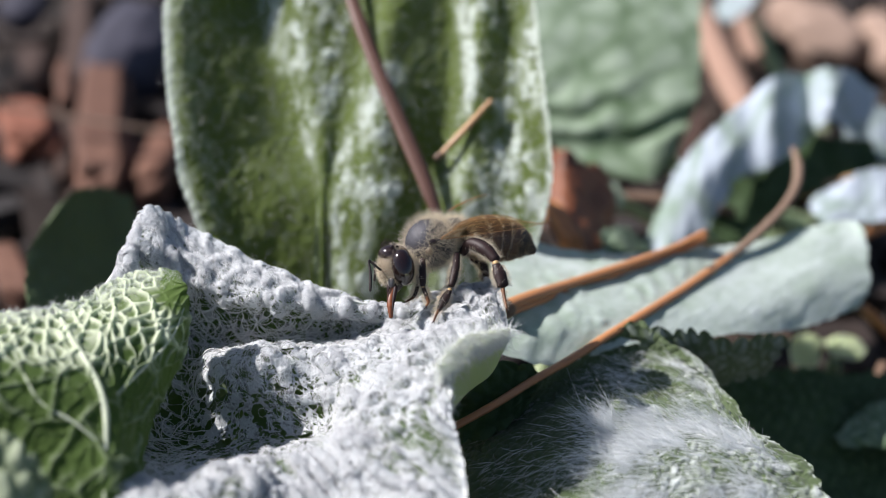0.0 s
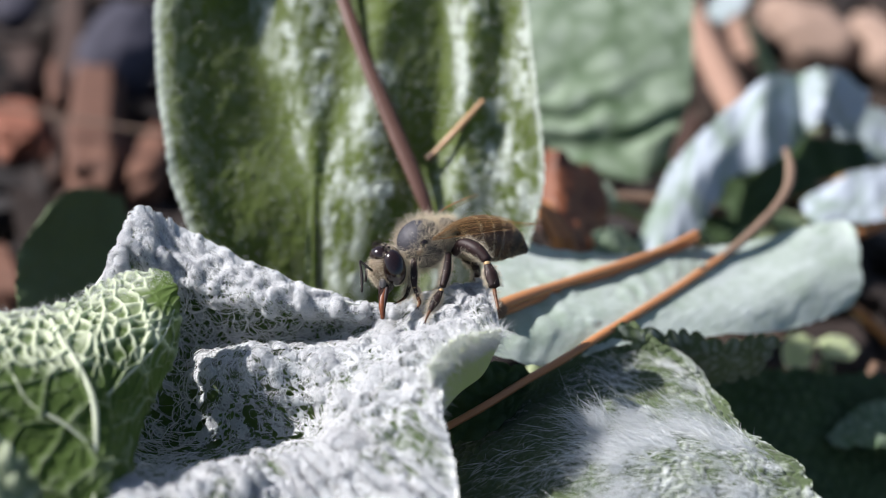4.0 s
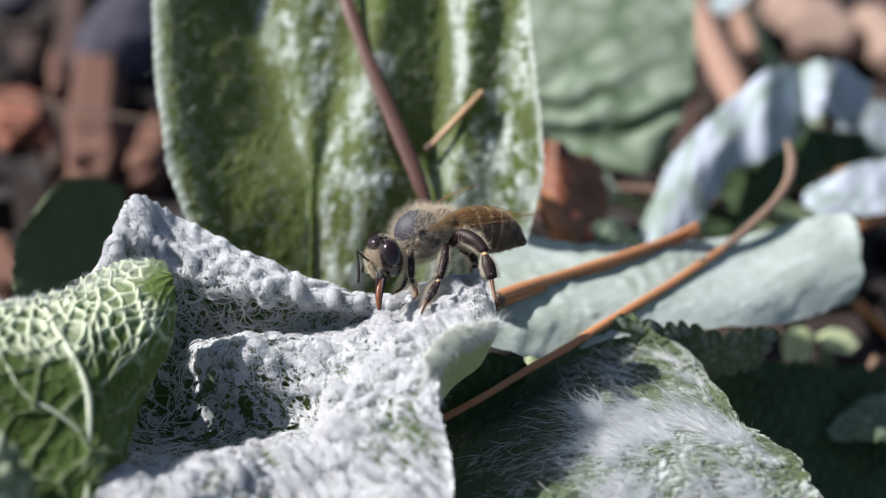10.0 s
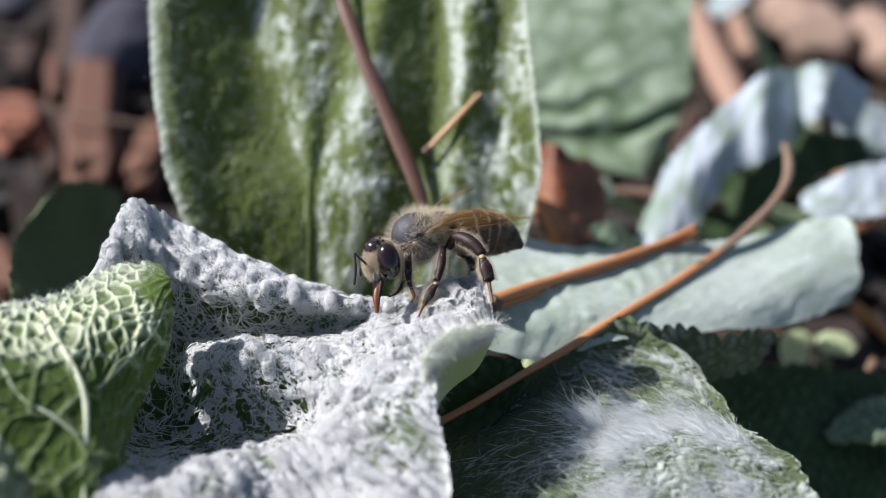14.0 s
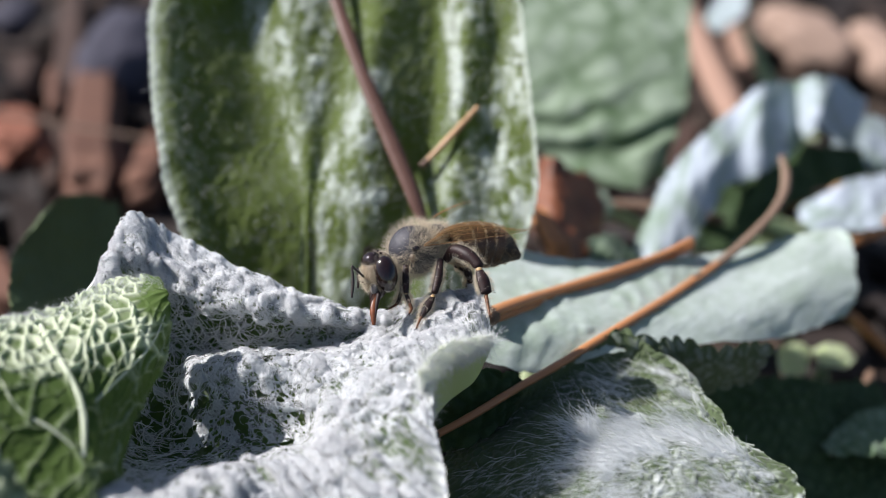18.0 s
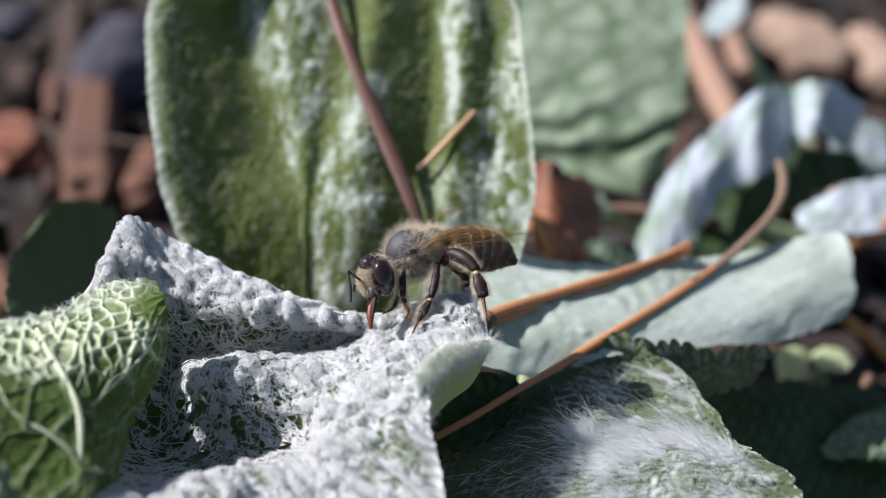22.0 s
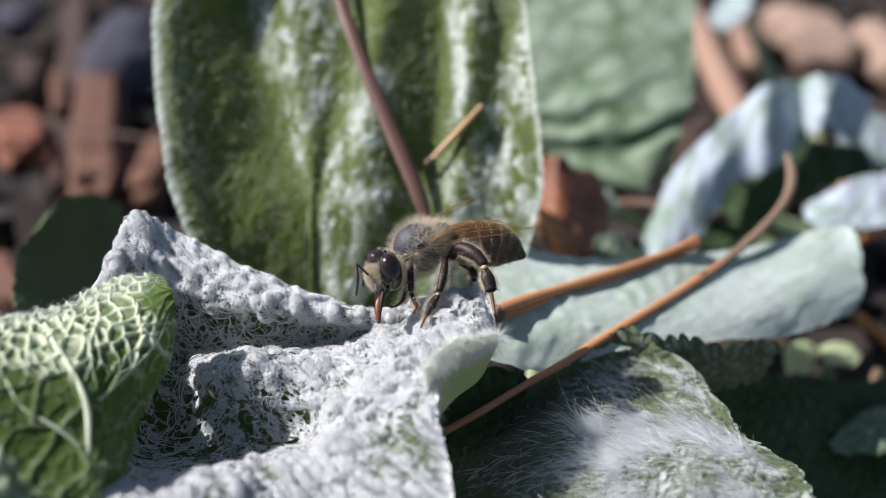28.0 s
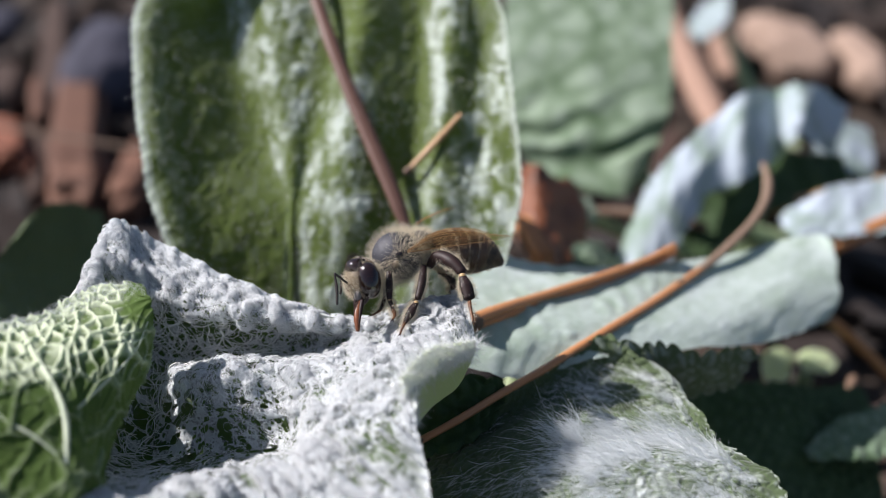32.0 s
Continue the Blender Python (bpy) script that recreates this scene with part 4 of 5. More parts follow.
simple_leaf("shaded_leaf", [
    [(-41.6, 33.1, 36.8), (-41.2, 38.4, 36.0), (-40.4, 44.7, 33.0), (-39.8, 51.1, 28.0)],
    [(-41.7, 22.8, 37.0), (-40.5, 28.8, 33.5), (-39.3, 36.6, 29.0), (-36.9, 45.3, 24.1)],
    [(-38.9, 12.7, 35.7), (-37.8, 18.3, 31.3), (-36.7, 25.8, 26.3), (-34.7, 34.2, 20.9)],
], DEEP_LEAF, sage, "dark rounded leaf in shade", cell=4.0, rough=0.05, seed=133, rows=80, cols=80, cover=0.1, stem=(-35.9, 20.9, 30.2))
simple_leaf("blade_edge", [
    [(-29.2, -21.8, 52.2), (-27.3, -22.5, 51.1), (-25.3, -23.1, 50.0), (-24.0, -23.9, 48.6), (-22.7, -25.1, 46.6)],
    [(-29.4, -23.3, 51.7), (-27.5, -23.9, 50.6), (-25.6, -24.7, 49.2), (-24.6, -25.5, 47.8), (-23.7, -26.4, 46.2)],
    [(-30.4, -26.4, 50.3), (-28.5, -27.0, 49.2), (-26.7, -27.9, 47.6), (-25.4, -28.5, 46.6), (-24.2, -29.2, 45.5)],
], VEIN_LEAF, sage, "pale green leaf edge", seed=143, rows=50, cols=60, cover=0.5, stem=(-31.1, -23.2, 45.8), foot=(-14, -6, -1))

# a second plant behind
far_sage = thing("sage_plant", "blurred grey-green sage plant farther back on mulch", "plant")
FAR_CROWN = (62.0, 95.0, -1.0)
simple_leaf("round_leaf", [
    [(12.8, 94.1, 49.0), (21.1, 94.5, 49.7), (30.1, 94.1, 49.0), (36.7, 93.3, 47.5)],
    [(11.0, 79.8, 40.2), (19.3, 79.8, 40.2), (27.9, 79.8, 40.2), (34.5, 79.4, 39.5)],
    [(11.2, 70.6, 32.3), (18.7, 69.7, 32.7), (26.3, 69.7, 32.7), (32.9, 71.0, 32.9)],
    [(14.4, 65.7, 27.8), (19.9, 64.4, 27.6), (25.2, 64.4, 27.6), (30.6, 66.3, 28.8)],
    [(19.6, 63.3, 25.6), (22.8, 62.0, 25.3), (26.1, 61.7, 24.9), (28.5, 63.3, 25.6)],
], FAR_LEAF, far_sage, "rounded green leaf with rippled tip", cell=5.0, rough=0.0, big=0.6, wave=0.5, seed=153, rows=140, cols=110, cover=0.75, stem=(23.2, 73.5, 29.4), foot=FAR_CROWN)
simple_leaf("silver_leaf", [
    [(23.2, 47.7, 22.6), (27.9, 53.9, 29.3), (31.5, 59.0, 32.1), (37.0, 64.0, 33.8), (41.8, 67.4, 36.8), (47.8, 72.0, 35.8), (49.6, 69.3, 37.9), (53.6, 70.8, 36.6), (57.7, 72.1, 32.9)],
    [(26.0, 46.4, 23.3), (30.2, 51.5, 29.1), (33.8, 55.6, 31.4), (38.1, 60.6, 31.9), (41.2, 61.8, 34.0), (47.2, 67.5, 31.9), (49.2, 65.0, 35.0), (52.5, 66.5, 33.2), (56.2, 68.3, 30.4)],
    [(28.9, 46.8, 23.1), (33.1, 50.9, 27.1), (35.8, 55.5, 29.1), (38.8, 57.4, 28.4), (42.3, 59.1, 29.4), (47.0, 65.2, 28.9), (48.9, 63.7, 32.4), (51.8, 65.2, 30.9), (55.1, 67.2, 28.4)],
], SILVER_LEAF, far_sage, "arched silvery woolly leaf", cell=9.0, rough=0.1, big=0.9, seed=163, cover=1.0, stem=(37.9, 60.6, 27.0), foot=FAR_CROWN)
# dark sheet behind the silver arch, its colour stands for the shade inside
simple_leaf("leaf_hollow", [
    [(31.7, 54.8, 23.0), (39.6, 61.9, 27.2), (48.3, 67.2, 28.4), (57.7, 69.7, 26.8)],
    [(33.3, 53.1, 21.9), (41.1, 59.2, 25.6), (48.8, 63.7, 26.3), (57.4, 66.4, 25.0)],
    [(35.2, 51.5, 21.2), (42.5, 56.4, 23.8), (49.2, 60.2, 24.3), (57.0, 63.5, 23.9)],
], SHADE_TONE_LEAF, far_sage, "dark green sheet for the shade in a leaf's arch", cell=6.0, rough=0.3, big=1.0, seed=169, rows=70, cols=80, cover=0.35)
simple_leaf("silver_leaf", [
    [(54.4, 72.9, 28.3), (56.4, 74.8, 29.6), (59.2, 76.0, 29.6), (63.1, 76.1, 27.8)],
    [(53.8, 69.7, 26.8), (56.1, 71.2, 27.4), (58.8, 72.3, 27.2), (62.6, 72.7, 25.9)],
    [(53.9, 66.6, 25.3), (56.0, 67.4, 24.8), (58.5, 68.5, 24.6), (61.8, 69.3, 24.0)],
], SILVER_LEAF, far_sage, "silvery woolly leaf", cell=7.0, rough=0.15, big=0.9, seed=173, rows=80, cols=80, cover=0.9, stem=(61.6, 73.4, 25.1), foot=FAR_CROWN)
simple_leaf("silver_leaf", [
    [(44.2, 51.7, 27.5), (49.1, 54.5, 28.4), (54.0, 57.0, 28.7), (62.0, 59.5, 29.1)],
    [(43.6, 49.0, 26.9), (48.7, 50.4, 27.3), (54.3, 52.7, 27.3), (61.5, 55.0, 27.3)],
    [(44.3, 46.6, 26.6), (48.7, 47.5, 26.2), (53.9, 48.7, 26.3), (60.2, 50.6, 25.7)],
], SILVER_LEAF, far_sage, "silvery woolly leaf", cell=7.0, rough=0.15, big=0.9, seed=183, rows=80, cols=80, cover=0.9, stem=(55.5, 55.2, 25.6), foot=FAR_CROWN)


# ---- fallen needles, sticks and chips ----
def rod(name, points, radii, mat, label, category, group="", flat=0.75, wobble=0.15, seed=0, double=False):
    base = np.array(points[0])
    ob = thing(name, label, category, group, base)
    pts = np.array(points) - base
    if double:
        off = np.array([-0.15, -0.25, 0.55]) * radii[0]
        tube("needle", pts + off, np.array(radii) * 0.8, mat, ob, n=70, flat=flat, wobble=wobble, seed=seed)
        tube("needle", pts - off, np.array(radii) * 0.8, mat, ob, n=70, flat=flat, wobble=wobble, seed=seed + 1)
    else:
        tube("shaft", pts, radii, mat, ob, n=70, flat=flat, wobble=wobble, seed=seed)
    tube("sheath", [pts[0] - (pts[1] - pts[0]) * 0.02, pts[0] + (pts[1] - pts[0]) * 0.10, pts[0] + (pts[1] - pts[0]) * 0.2], [radii[0] * 1.25, radii[0] * 1.2, radii[0] * 1.05], TWIG, ob, n=10)
    return ob


rod("pine_needle", [(-12.3, 43.5, 62.2), (-10.3, 37.8, 58.1), (-7.9, 32.1, 53.7), (-5.1, 26.8, 48.9), (-2.7, 22.4, 44.8), (-1.2, 19.6, 41.7)], [0.62, 0.70, 0.78, 0.82, 0.78, 0.6],
    NEEDLE_DARK, "dull brown dry pine needle leaning on the tall leaf", "pine needle", "fallen needles", flat=0.5, seed=2)
rod("pine_needle", [(3.9, 5.9, 40.9), (7.1, 9.5, 39.9), (10.7, 13.5, 38.6), (16.6, 19.0, 37.2), (21.8, 23.9, 36.2), (25.4, 26.6, 36.5)], [0.74, 0.74, 0.72, 0.68, 0.58, 0.45],
    NEEDLE, "glossy orange-brown pair of dry pine needles on a leaf", "pine needle", "fallen needles", seed=4, double=True)
rod("pine_needle", [(-0.8, -6.6, 38.2), (2.7, -3.6, 38.2), (6.4, 0.2, 38.0), (9.9, 3.6, 37.8), (13.0, 6.9, 37.6), (17.1, 11.5, 37.0), (21.9, 17.9, 35.6), (28.3, 26.3, 34.3)],
    [0.30, 0.36, 0.38, 0.40, 0.42, 0.44, 0.46, 0.42], NEEDLE, "long orange-brown pine needle across the leaves", "pine needle", "fallen needles", seed=6)
# continues the long needle above; shade is put in as a duller brown
rod("stick", [(24.9, 22.0, 34.9), (28.7, 26.7, 34.3), (33.8, 32.1, 35.4), (36.9, 36.5, 36.3), (38.6, 41.3, 36.6), (39.3, 46.1, 36.8)],
    [0.38, 0.45, 0.50, 0.52, 0.55, 0.4], DULL, "far end of the long needle, dulled for the shade on it", "stick", "fallen sticks", seed=7)
rod("straw", [(-1.6, 25.1, 45.8), (0.9, 26.2, 48.1), (3.7, 28.9, 50.2)], [0.30, 0.42, 0.28], TAN, "short tan straw on the tall leaf", "straw", seed=8)
rod("stick", [(-81.0, 114.7, 14.0), (-66.4, 111.5, 13.0), (-48.2, 106.6, 12.0)], [0.45, 0.5, 0.45], TWIG, "thin dry stick across the mulch", "stick", "fallen sticks", seed=10)
rod("stick", [(58.8, 217.8, 8.0), (56.1, 159.4, 8.0), (54.8, 119.3, 8.0)], [3.0, 3.4, 3.0], PEELED, "thick peeled tan stick on the mulch", "stick", "fallen sticks", flat=0.8, seed=12)
rod("stick", [(17.9, 59.1, 24.3), (27.2, 57.0, 24.7), (35.8, 54.4, 24.1)], [0.6, 0.9, 0.7], TWIG, "thin brown twig behind the grey leaf", "stick", "fallen sticks", seed=14)
rod("stick", [(40.5, 58.5, 23.3), (49.6, 61.3, 24.2), (61.9, 65.4, 25.3)], [0.9, 1.0, 0.9], TAN, "tan stick between silver leaves", "stick", "fallen sticks", seed=16)
rod("pine_needle", [(48.1, 47.4, 24.1), (52.2, 49.2, 25.2), (58.5, 52.1, 26.3)], [1.1, 1.2, 1.1], NEEDLE, "orange-brown dry pine needle", "pine needle", "fallen needles", seed=18)
rod("pine_needle", [(46.0, 36.8, 21.7), (49.7, 39.3, 18.0), (58.1, 41.2, 9.4)], [0.75, 0.85, 0.85], NEEDLE, "orange-brown dry pine needle in half shade", "pine needle", "fallen needles", seed=20)
rod("pine_needle", [(47.7, 29.8, 17.7), (40.8, 17.9, 17.0), (36.0, 9.4, 14.3)], [0.5, 0.55, 0.5], NEEDLE_DARK, "dark dry pine needle in shade", "pine needle", "fallen needles", seed=22)


def lump(name, centre, axes, mat, label, category, group="", seed=1, square=0.6, rough=0.25, n=22):
    """A broken chip or stone: a squarish rounded body with uneven faces."""
    th, ph = np.linspace(0, math.pi, n), np.linspace(0, 2 * math.pi, 2 * n, endpoint=False)
    p = np.stack([np.repeat(np.cos(th)[:, None], 2 * n, 1), np.sin(th)[:, None] * np.cos(ph), np.sin(th)[:, None] * np.sin(ph)], -1)
    p = np.sign(p) * np.abs(p) ** square
    f = 1 + rough * (fbm(p[..., 0] * 3 + seed, p[..., 1] * 3 + p[..., 2] * 2, 1.5, seed, 3))
    v = (p * f[..., None]) @ np.asarray(axes, float)
    i = np.arange(n * 2 * n).reshape(n, 2 * n)
    j = np.roll(i, -1, axis=1)
    q = np.stack([i[:-1], i[1:], j[1:], j[:-1]], -1).reshape(-1, 4)
    ob = part_mesh(name, mesh_from(name, v.reshape(-1, 3), q, mat, uv=v.reshape(-1, 3)[:, :2]), None, "", centre)
    return tagged(ob, label, category, group)


def strip(name, a, b, width, height, mat, label, category, group="", seed=1):
    """A bark or wood piece lying along the ground from a to b: a wooden core, a plate of bark on it and a split-off sliver."""
    a, b = np.array(a), np.array(b)
    d = (b - a) / 2
    side = np.cross(d, (0, 0, 1.0))
    side *= width / 2 / np.linalg.norm(side)
    ob = thing(name, label, category, group, (a + b) / 2)
    up = np.array((0, 0, height / 2))
    for kind, at, axes, m, k in (("core", up * -0.2, [d, side, up * 0.8], mat, 0), ("bark_plate", up * 0.55 + side * 0.1, [d * 0.93, side * 0.82, up * 0.42], mat, 5),
                                 ("sliver", side * 0.85 - up * 0.3, [d * 0.6, side * 0.22, up * 0.5], MULCH, 9)):
        piece = lump(kind, at, axes, m, "", "", "", seed + k, 0.45, 0.3)
        piece.parent = ob
    return ob


strip("bark_chip", (-72.5, 154.0, 5.0), (-58.7, 98.0, 5.0), 9.5, 9, CHIP, "long pinkish-tan bark chip on mulch", "bark chip", "bark mulch", 3)
strip("bark_chip", (-93.1, 213.1, 5.0), (-65.8, 103.0, 3.0), 7, 6, MULCH, "long dark brown bark strip on mulch", "bark chip", "bark mulch", 5)
strip("bark_chip", (-78.7, 146.7, 9.0), (-72.3, 126.2, 9.0), 3.0, 4, CHIP, "narrow pale wood splinter on bark", "bark chip", "bark mulch", 7)
strip("bark_chip", (-52.0, 123.2, 4.0), (-51.6, 100.0, 4.0), 6, 7, CHIP, "tan bark chip on mulch", "bark chip", "bark mulch", 9)
strip("bark_chip", (-83.2, 131.5, 5.0), (-73.4, 111.2, 5.0), 10, 10, RED_CHIP, "reddish bark chip on mulch", "bark chip", "bark mulch", 11)
strip("bark_chip", (-69.3, 79.8, 4.0), (-61.9, 65.2, 4.0), 5, 6, CHIP, "sunlit tan bark chip", "bark chip", "bark mulch", 13)
strip("bark_chip", (-92.1, 169.5, 3.0), (-87.9, 144.9, 3.0), 8, 6, MULCH, "dark brown bark chip on mulch", "bark chip", "bark mulch", 15)
strip("bark_chip", (11.2, 42.4, 31.4), (13.9, 36.4, 29.1), 2.4, 2.5, NEEDLE, "orange splinter beside the grey leaf", "bark chip", "bark mulch", 17)
strip("bark_chip", (68.0, 182.7, 5.0), (65.4, 157.3, 5.0), 6, 5, PEELED, "pale tan bark chip on mulch", "bark chip", "bark mulch", 19)
strip("bark_chip", (48.6, 130.7, 3.0), (38.5, 103.0, 3.0), 6, 5, MULCH, "dark bark chip on mulch", "bark chip", "bark mulch", 21)
strip("bark_chip", (50.2, 98.8, 3.0), (62.7, 109.6, 3.0), 5, 5, MULCH, "dark bark chip on mulch", "bark chip", "bark mulch", 23)
lump("stone", (-68.8, 163.1, 6.0), [(9.5, 1, 0), (-1, 17, 2), (0, -1, 8)], STONE, "smooth bluish-grey stone on mulch", "stone", "stones", 31, 0.8, 0.2)
lump("stone", (-104.7, 201.1, 3.0), [(6, 1, 0), (-1, 8, 1), (0, -1, 4)], STONE, "dark grey stone on mulch", "stone", "stones", 33, 0.8, 0.2)
lump("stone", (82.1, 176.8, 5.0), [(7.6, -3, 0), (-2, 11, 1), (0, 0, 6)], PALE_STONE, "pale pinkish-tan stone on mulch", "stone", "stones", 35, 0.7, 0.2)
lump("stone", (96.3, 168.6, 4.0), [(4.5, 1, 0), (-1, 13, 1), (0, 0, 5)], PALE_STONE, "pale tan stone on mulch", "stone", "stones", 37, 0.7, 0.2)
lump("seed_husk", (2.8, -11.0, 35.0), [(1.5, 0, 0), (0, 1.2, 0.3), (0, -0.3, 1.0)], CHIP, "small pinkish husk caught between leaves", "husk", "", 39, 0.8, 0.4)


def dead_leaf():
    g = loft([
        [(11.7, 52.6, 33.2), (13.5, 50.2, 34.9), (16.1, 51.2, 32.7), (19.2, 53.4, 30.5)],
        [(10.9, 47.0, 31.4), (13.2, 45.4, 32.6), (16.0, 46.8, 31.1), (19.5, 49.9, 28.4)],
        [(10.8, 42.5, 29.7), (13.2, 40.8, 30.6), (16.1, 43.2, 28.9), (19.5, 46.7, 26.9)],
        [(12.8, 38.5, 28.6), (14.6, 37.3, 28.6), (16.7, 39.0, 27.6), (18.6, 42.3, 27.2)],
    ], 60, 60)
    n, s, t = lie(g)
    g = crenate(g, s, t, 0.7, 2.5, 61, 1.5)
    ob = thing("dead_leaf", "curled dark brown dead leaf on mulch", "dead leaf")
    blade("dry_blade", g, n, 0.8 * fbm(s, t, 3, 63), 0 * s, DEAD_LEAF, ob, s=s, t=t, thick=0.3)
    tube("stalk", [(15.4, 50.7, 31.8), (15.4, 45.3, 28.5), (16.8, 40.6, 24.4)], [0.4, 0.5, 0.4], DEAD_LEAF, ob, n=16)


dead_leaf()
simple_leaf("leaf_tip", [
    [(17.9, 56.4, 27.6), (19.9, 57.5, 27.5), (21.7, 56.6, 26.1)],
    [(17.3, 53.6, 26.9), (19.3, 53.6, 26.9), (21.4, 54.3, 26.1)],
    [(17.9, 51.6, 25.3), (19.3, 51.5, 25.2), (20.9, 52.6, 25.0)],
], FAR_LEAF, far_sage, "pale green leaf tip", seed=191, rows=40, cols=40, cover=0.9, stem=(20.0, 57.0, 24.7), foot=FAR_CROWN)
# two tips in the palest leaf colour, standing in for spots of sunlight
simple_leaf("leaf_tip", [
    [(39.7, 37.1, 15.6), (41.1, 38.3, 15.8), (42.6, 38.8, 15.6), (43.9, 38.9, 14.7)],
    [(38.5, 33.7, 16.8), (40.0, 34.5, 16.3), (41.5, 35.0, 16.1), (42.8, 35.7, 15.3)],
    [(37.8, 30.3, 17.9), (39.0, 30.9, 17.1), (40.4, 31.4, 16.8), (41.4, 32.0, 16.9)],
], UNDERSIDE, far_sage, "leaf tip coloured pale for a spot of sunlight", rough=0.03, seed=197, rows=40, cols=40, cover=0.35, amp=0.3, stem=(43.0, 31.8, 17.0), foot=(40, 24, -1))
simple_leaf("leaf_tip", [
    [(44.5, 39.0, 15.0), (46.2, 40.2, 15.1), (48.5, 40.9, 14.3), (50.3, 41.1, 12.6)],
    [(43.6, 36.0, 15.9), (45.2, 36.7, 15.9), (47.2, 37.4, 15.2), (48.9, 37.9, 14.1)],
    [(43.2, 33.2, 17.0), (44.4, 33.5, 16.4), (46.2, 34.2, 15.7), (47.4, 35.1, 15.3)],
], UNDERSIDE, far_sage, "leaf tip coloured pale for a spot of sunlight", rough=0.03, seed=199, rows=40, cols=40, cover=0.35, amp=0.3, stem=(43.0, 31.8, 17.0), foot=(40, 24, -1))
simple_leaf("leaf_tip", [
    [(17.2, 41.0, 29.0), (19.7, 43.1, 28.6), (22.0, 44.2, 26.5)],
    [(16.6, 38.5, 28.6), (19.0, 39.3, 28.1), (21.2, 40.7, 26.6)],
    [(16.7, 35.8, 28.0), (18.7, 36.5, 27.2), (20.4, 37.4, 26.8)],
], FAR_LEAF, far_sage, "pale green leaf tip", seed=193, rows=40, cols=40, cover=0.5, stem=(19.7, 43.7, 25.6), foot=FAR_CROWN)
simple_leaf("leaf_tip", [
    [(52.7, 149.0, 20.0), (57.1, 155.6, 21.4), (63.0, 162.2, 23.0)],
    [(51.9, 143.0, 19.7), (55.9, 147.1, 20.9), (61.5, 152.6, 22.4)],
    [(52.6, 139.5, 19.6), (56.0, 142.3, 20.5), (60.4, 147.3, 21.2)],
], SILVER_LEAF, far_sage, "silvery leaf tip", seed=195, rows=40, cols=40, cover=0.8, stem=(60.9, 149.8, 17.4), foot=(75, 120, -1))


def litter():
    """Crumbs of bark over the soil."""
    rng = np.random.default_rng(77)
    m = 1500
    c = np.stack([rng.uniform(-150, 220, m), rng.uniform(25, 420, m), rng.uniform(-2, 4, m)], -1)
    size = rng.uniform(1.2, 5.5, (m, 3)) * np.array([2.0, 1.0, 0.5])
    box = np.array([[x, y, z] for x in (-1, 1) for y in (-1, 1) for z in (-1, 1)], float)
    v = box[None] * size[:, None] * rng.uniform(0.6, 1.1, (m, 8, 1))
    a, tilt = rng.uniform(0, 6.3, m), rng.normal(0, 0.35, m)
    ca, sa, ct, st = np.cos(a), np.sin(a), np.cos(tilt), np.sin(tilt)
    x, y, z = v[..., 0], v[..., 1], v[..., 2]
    x, z = x * ct[:, None] - z * st[:, None], x * st[:, None] + z * ct[:, None]
    v = np.stack([x * ca[:, None] - y * sa[:, None], x * sa[:, None] + y * ca[:, None], z], -1) + c[:, None]
    faces = np.array([[0, 1, 3, 2], [4, 6, 7, 5], [0, 4, 5, 1], [2, 3, 7, 6], [0, 2, 6, 4], [1, 5, 7, 3]])
    q = (np.arange(m)[:, None, None] * 8 + faces[None]).reshape(-1, 4)
    ob = part_mesh("bark_mulch", mesh_from("bark_mulch", v.reshape(-1, 3), q, LITTER, smooth=False))
    tagged(ob, "loose brown bark mulch over dark soil", "mulch", kind="stuff")


litter()


# ---- the bee ----
def wing_material():
    mat, nt, bsdf, out = nodes_of("wing_membrane")
    bsdf.inputs["Base Color"].default_value = (0.30, 0.19, 0.09, 1)
    bsdf.inputs["Roughness"].default_value = 0.2
    clear = nt.nodes.new("ShaderNodeBsdfTransparent")
    clear.inputs["Color"].default_value = (0.955, 0.93, 0.87, 1)
    fac = ramp(nt, noise_tex(nt, 700, 3), [(0.3, (0.03, 0.03, 0.03)), (0.7, (0.09, 0.09, 0.09))])
    mix = nt.nodes.new("ShaderNodeMixShader")
    nt.links.new(fac, mix.inputs[0])
    nt.links.new(clear.outputs[0], mix.inputs[1])
    nt.links.new(bsdf.outputs[0], mix.inputs[2])
    nt.links.new(mix.outputs[0], out.inputs["Surface"])
    return mat


SHELL = plain_material("bee_shell", (0.012, 0.009, 0.008), (0.035, 0.025, 0.02), 1500, 0.5, bump=0.25, depth=0.00008)
SCUTUM = plain_material("bee_back", (0.018, 0.018, 0.024), (0.055, 0.055, 0.068), 3000, 0.62, bump=0.5, depth=0.00006)
RING = plain_material("bee_ring", (0.03, 0.016, 0.009), (0.095, 0.048, 0.024), 1200, 0.38, bump=0.3, depth=0.00006)
LEG = plain_material("bee_leg", (0.010, 0.005, 0.005), (0.030, 0.013, 0.012), 1500, 0.55, bump=0.2, depth=0.00005, spec=0.3)
FOOT = plain_material("bee_foot", (0.06, 0.022, 0.008), (0.22, 0.09, 0.03), 1500, 0.5, bump=0.2, depth=0.00005)
EYE = plain_material("bee_eye", (0.008, 0.004, 0.004), (0.018, 0.008, 0.007), 900, 0.12, bump=0.0, coat=0.5)
TONGUE = plain_material("bee_tongue", (0.07, 0.022, 0.010), (0.22, 0.07, 0.025), 1500, 0.38, bump=0.1, depth=0.00005)
PLATE = plain_material("bee_plate", (0.10, 0.09, 0.085), (0.22, 0.20, 0.19), 1500, 0.3, bump=0.1, depth=0.00004)
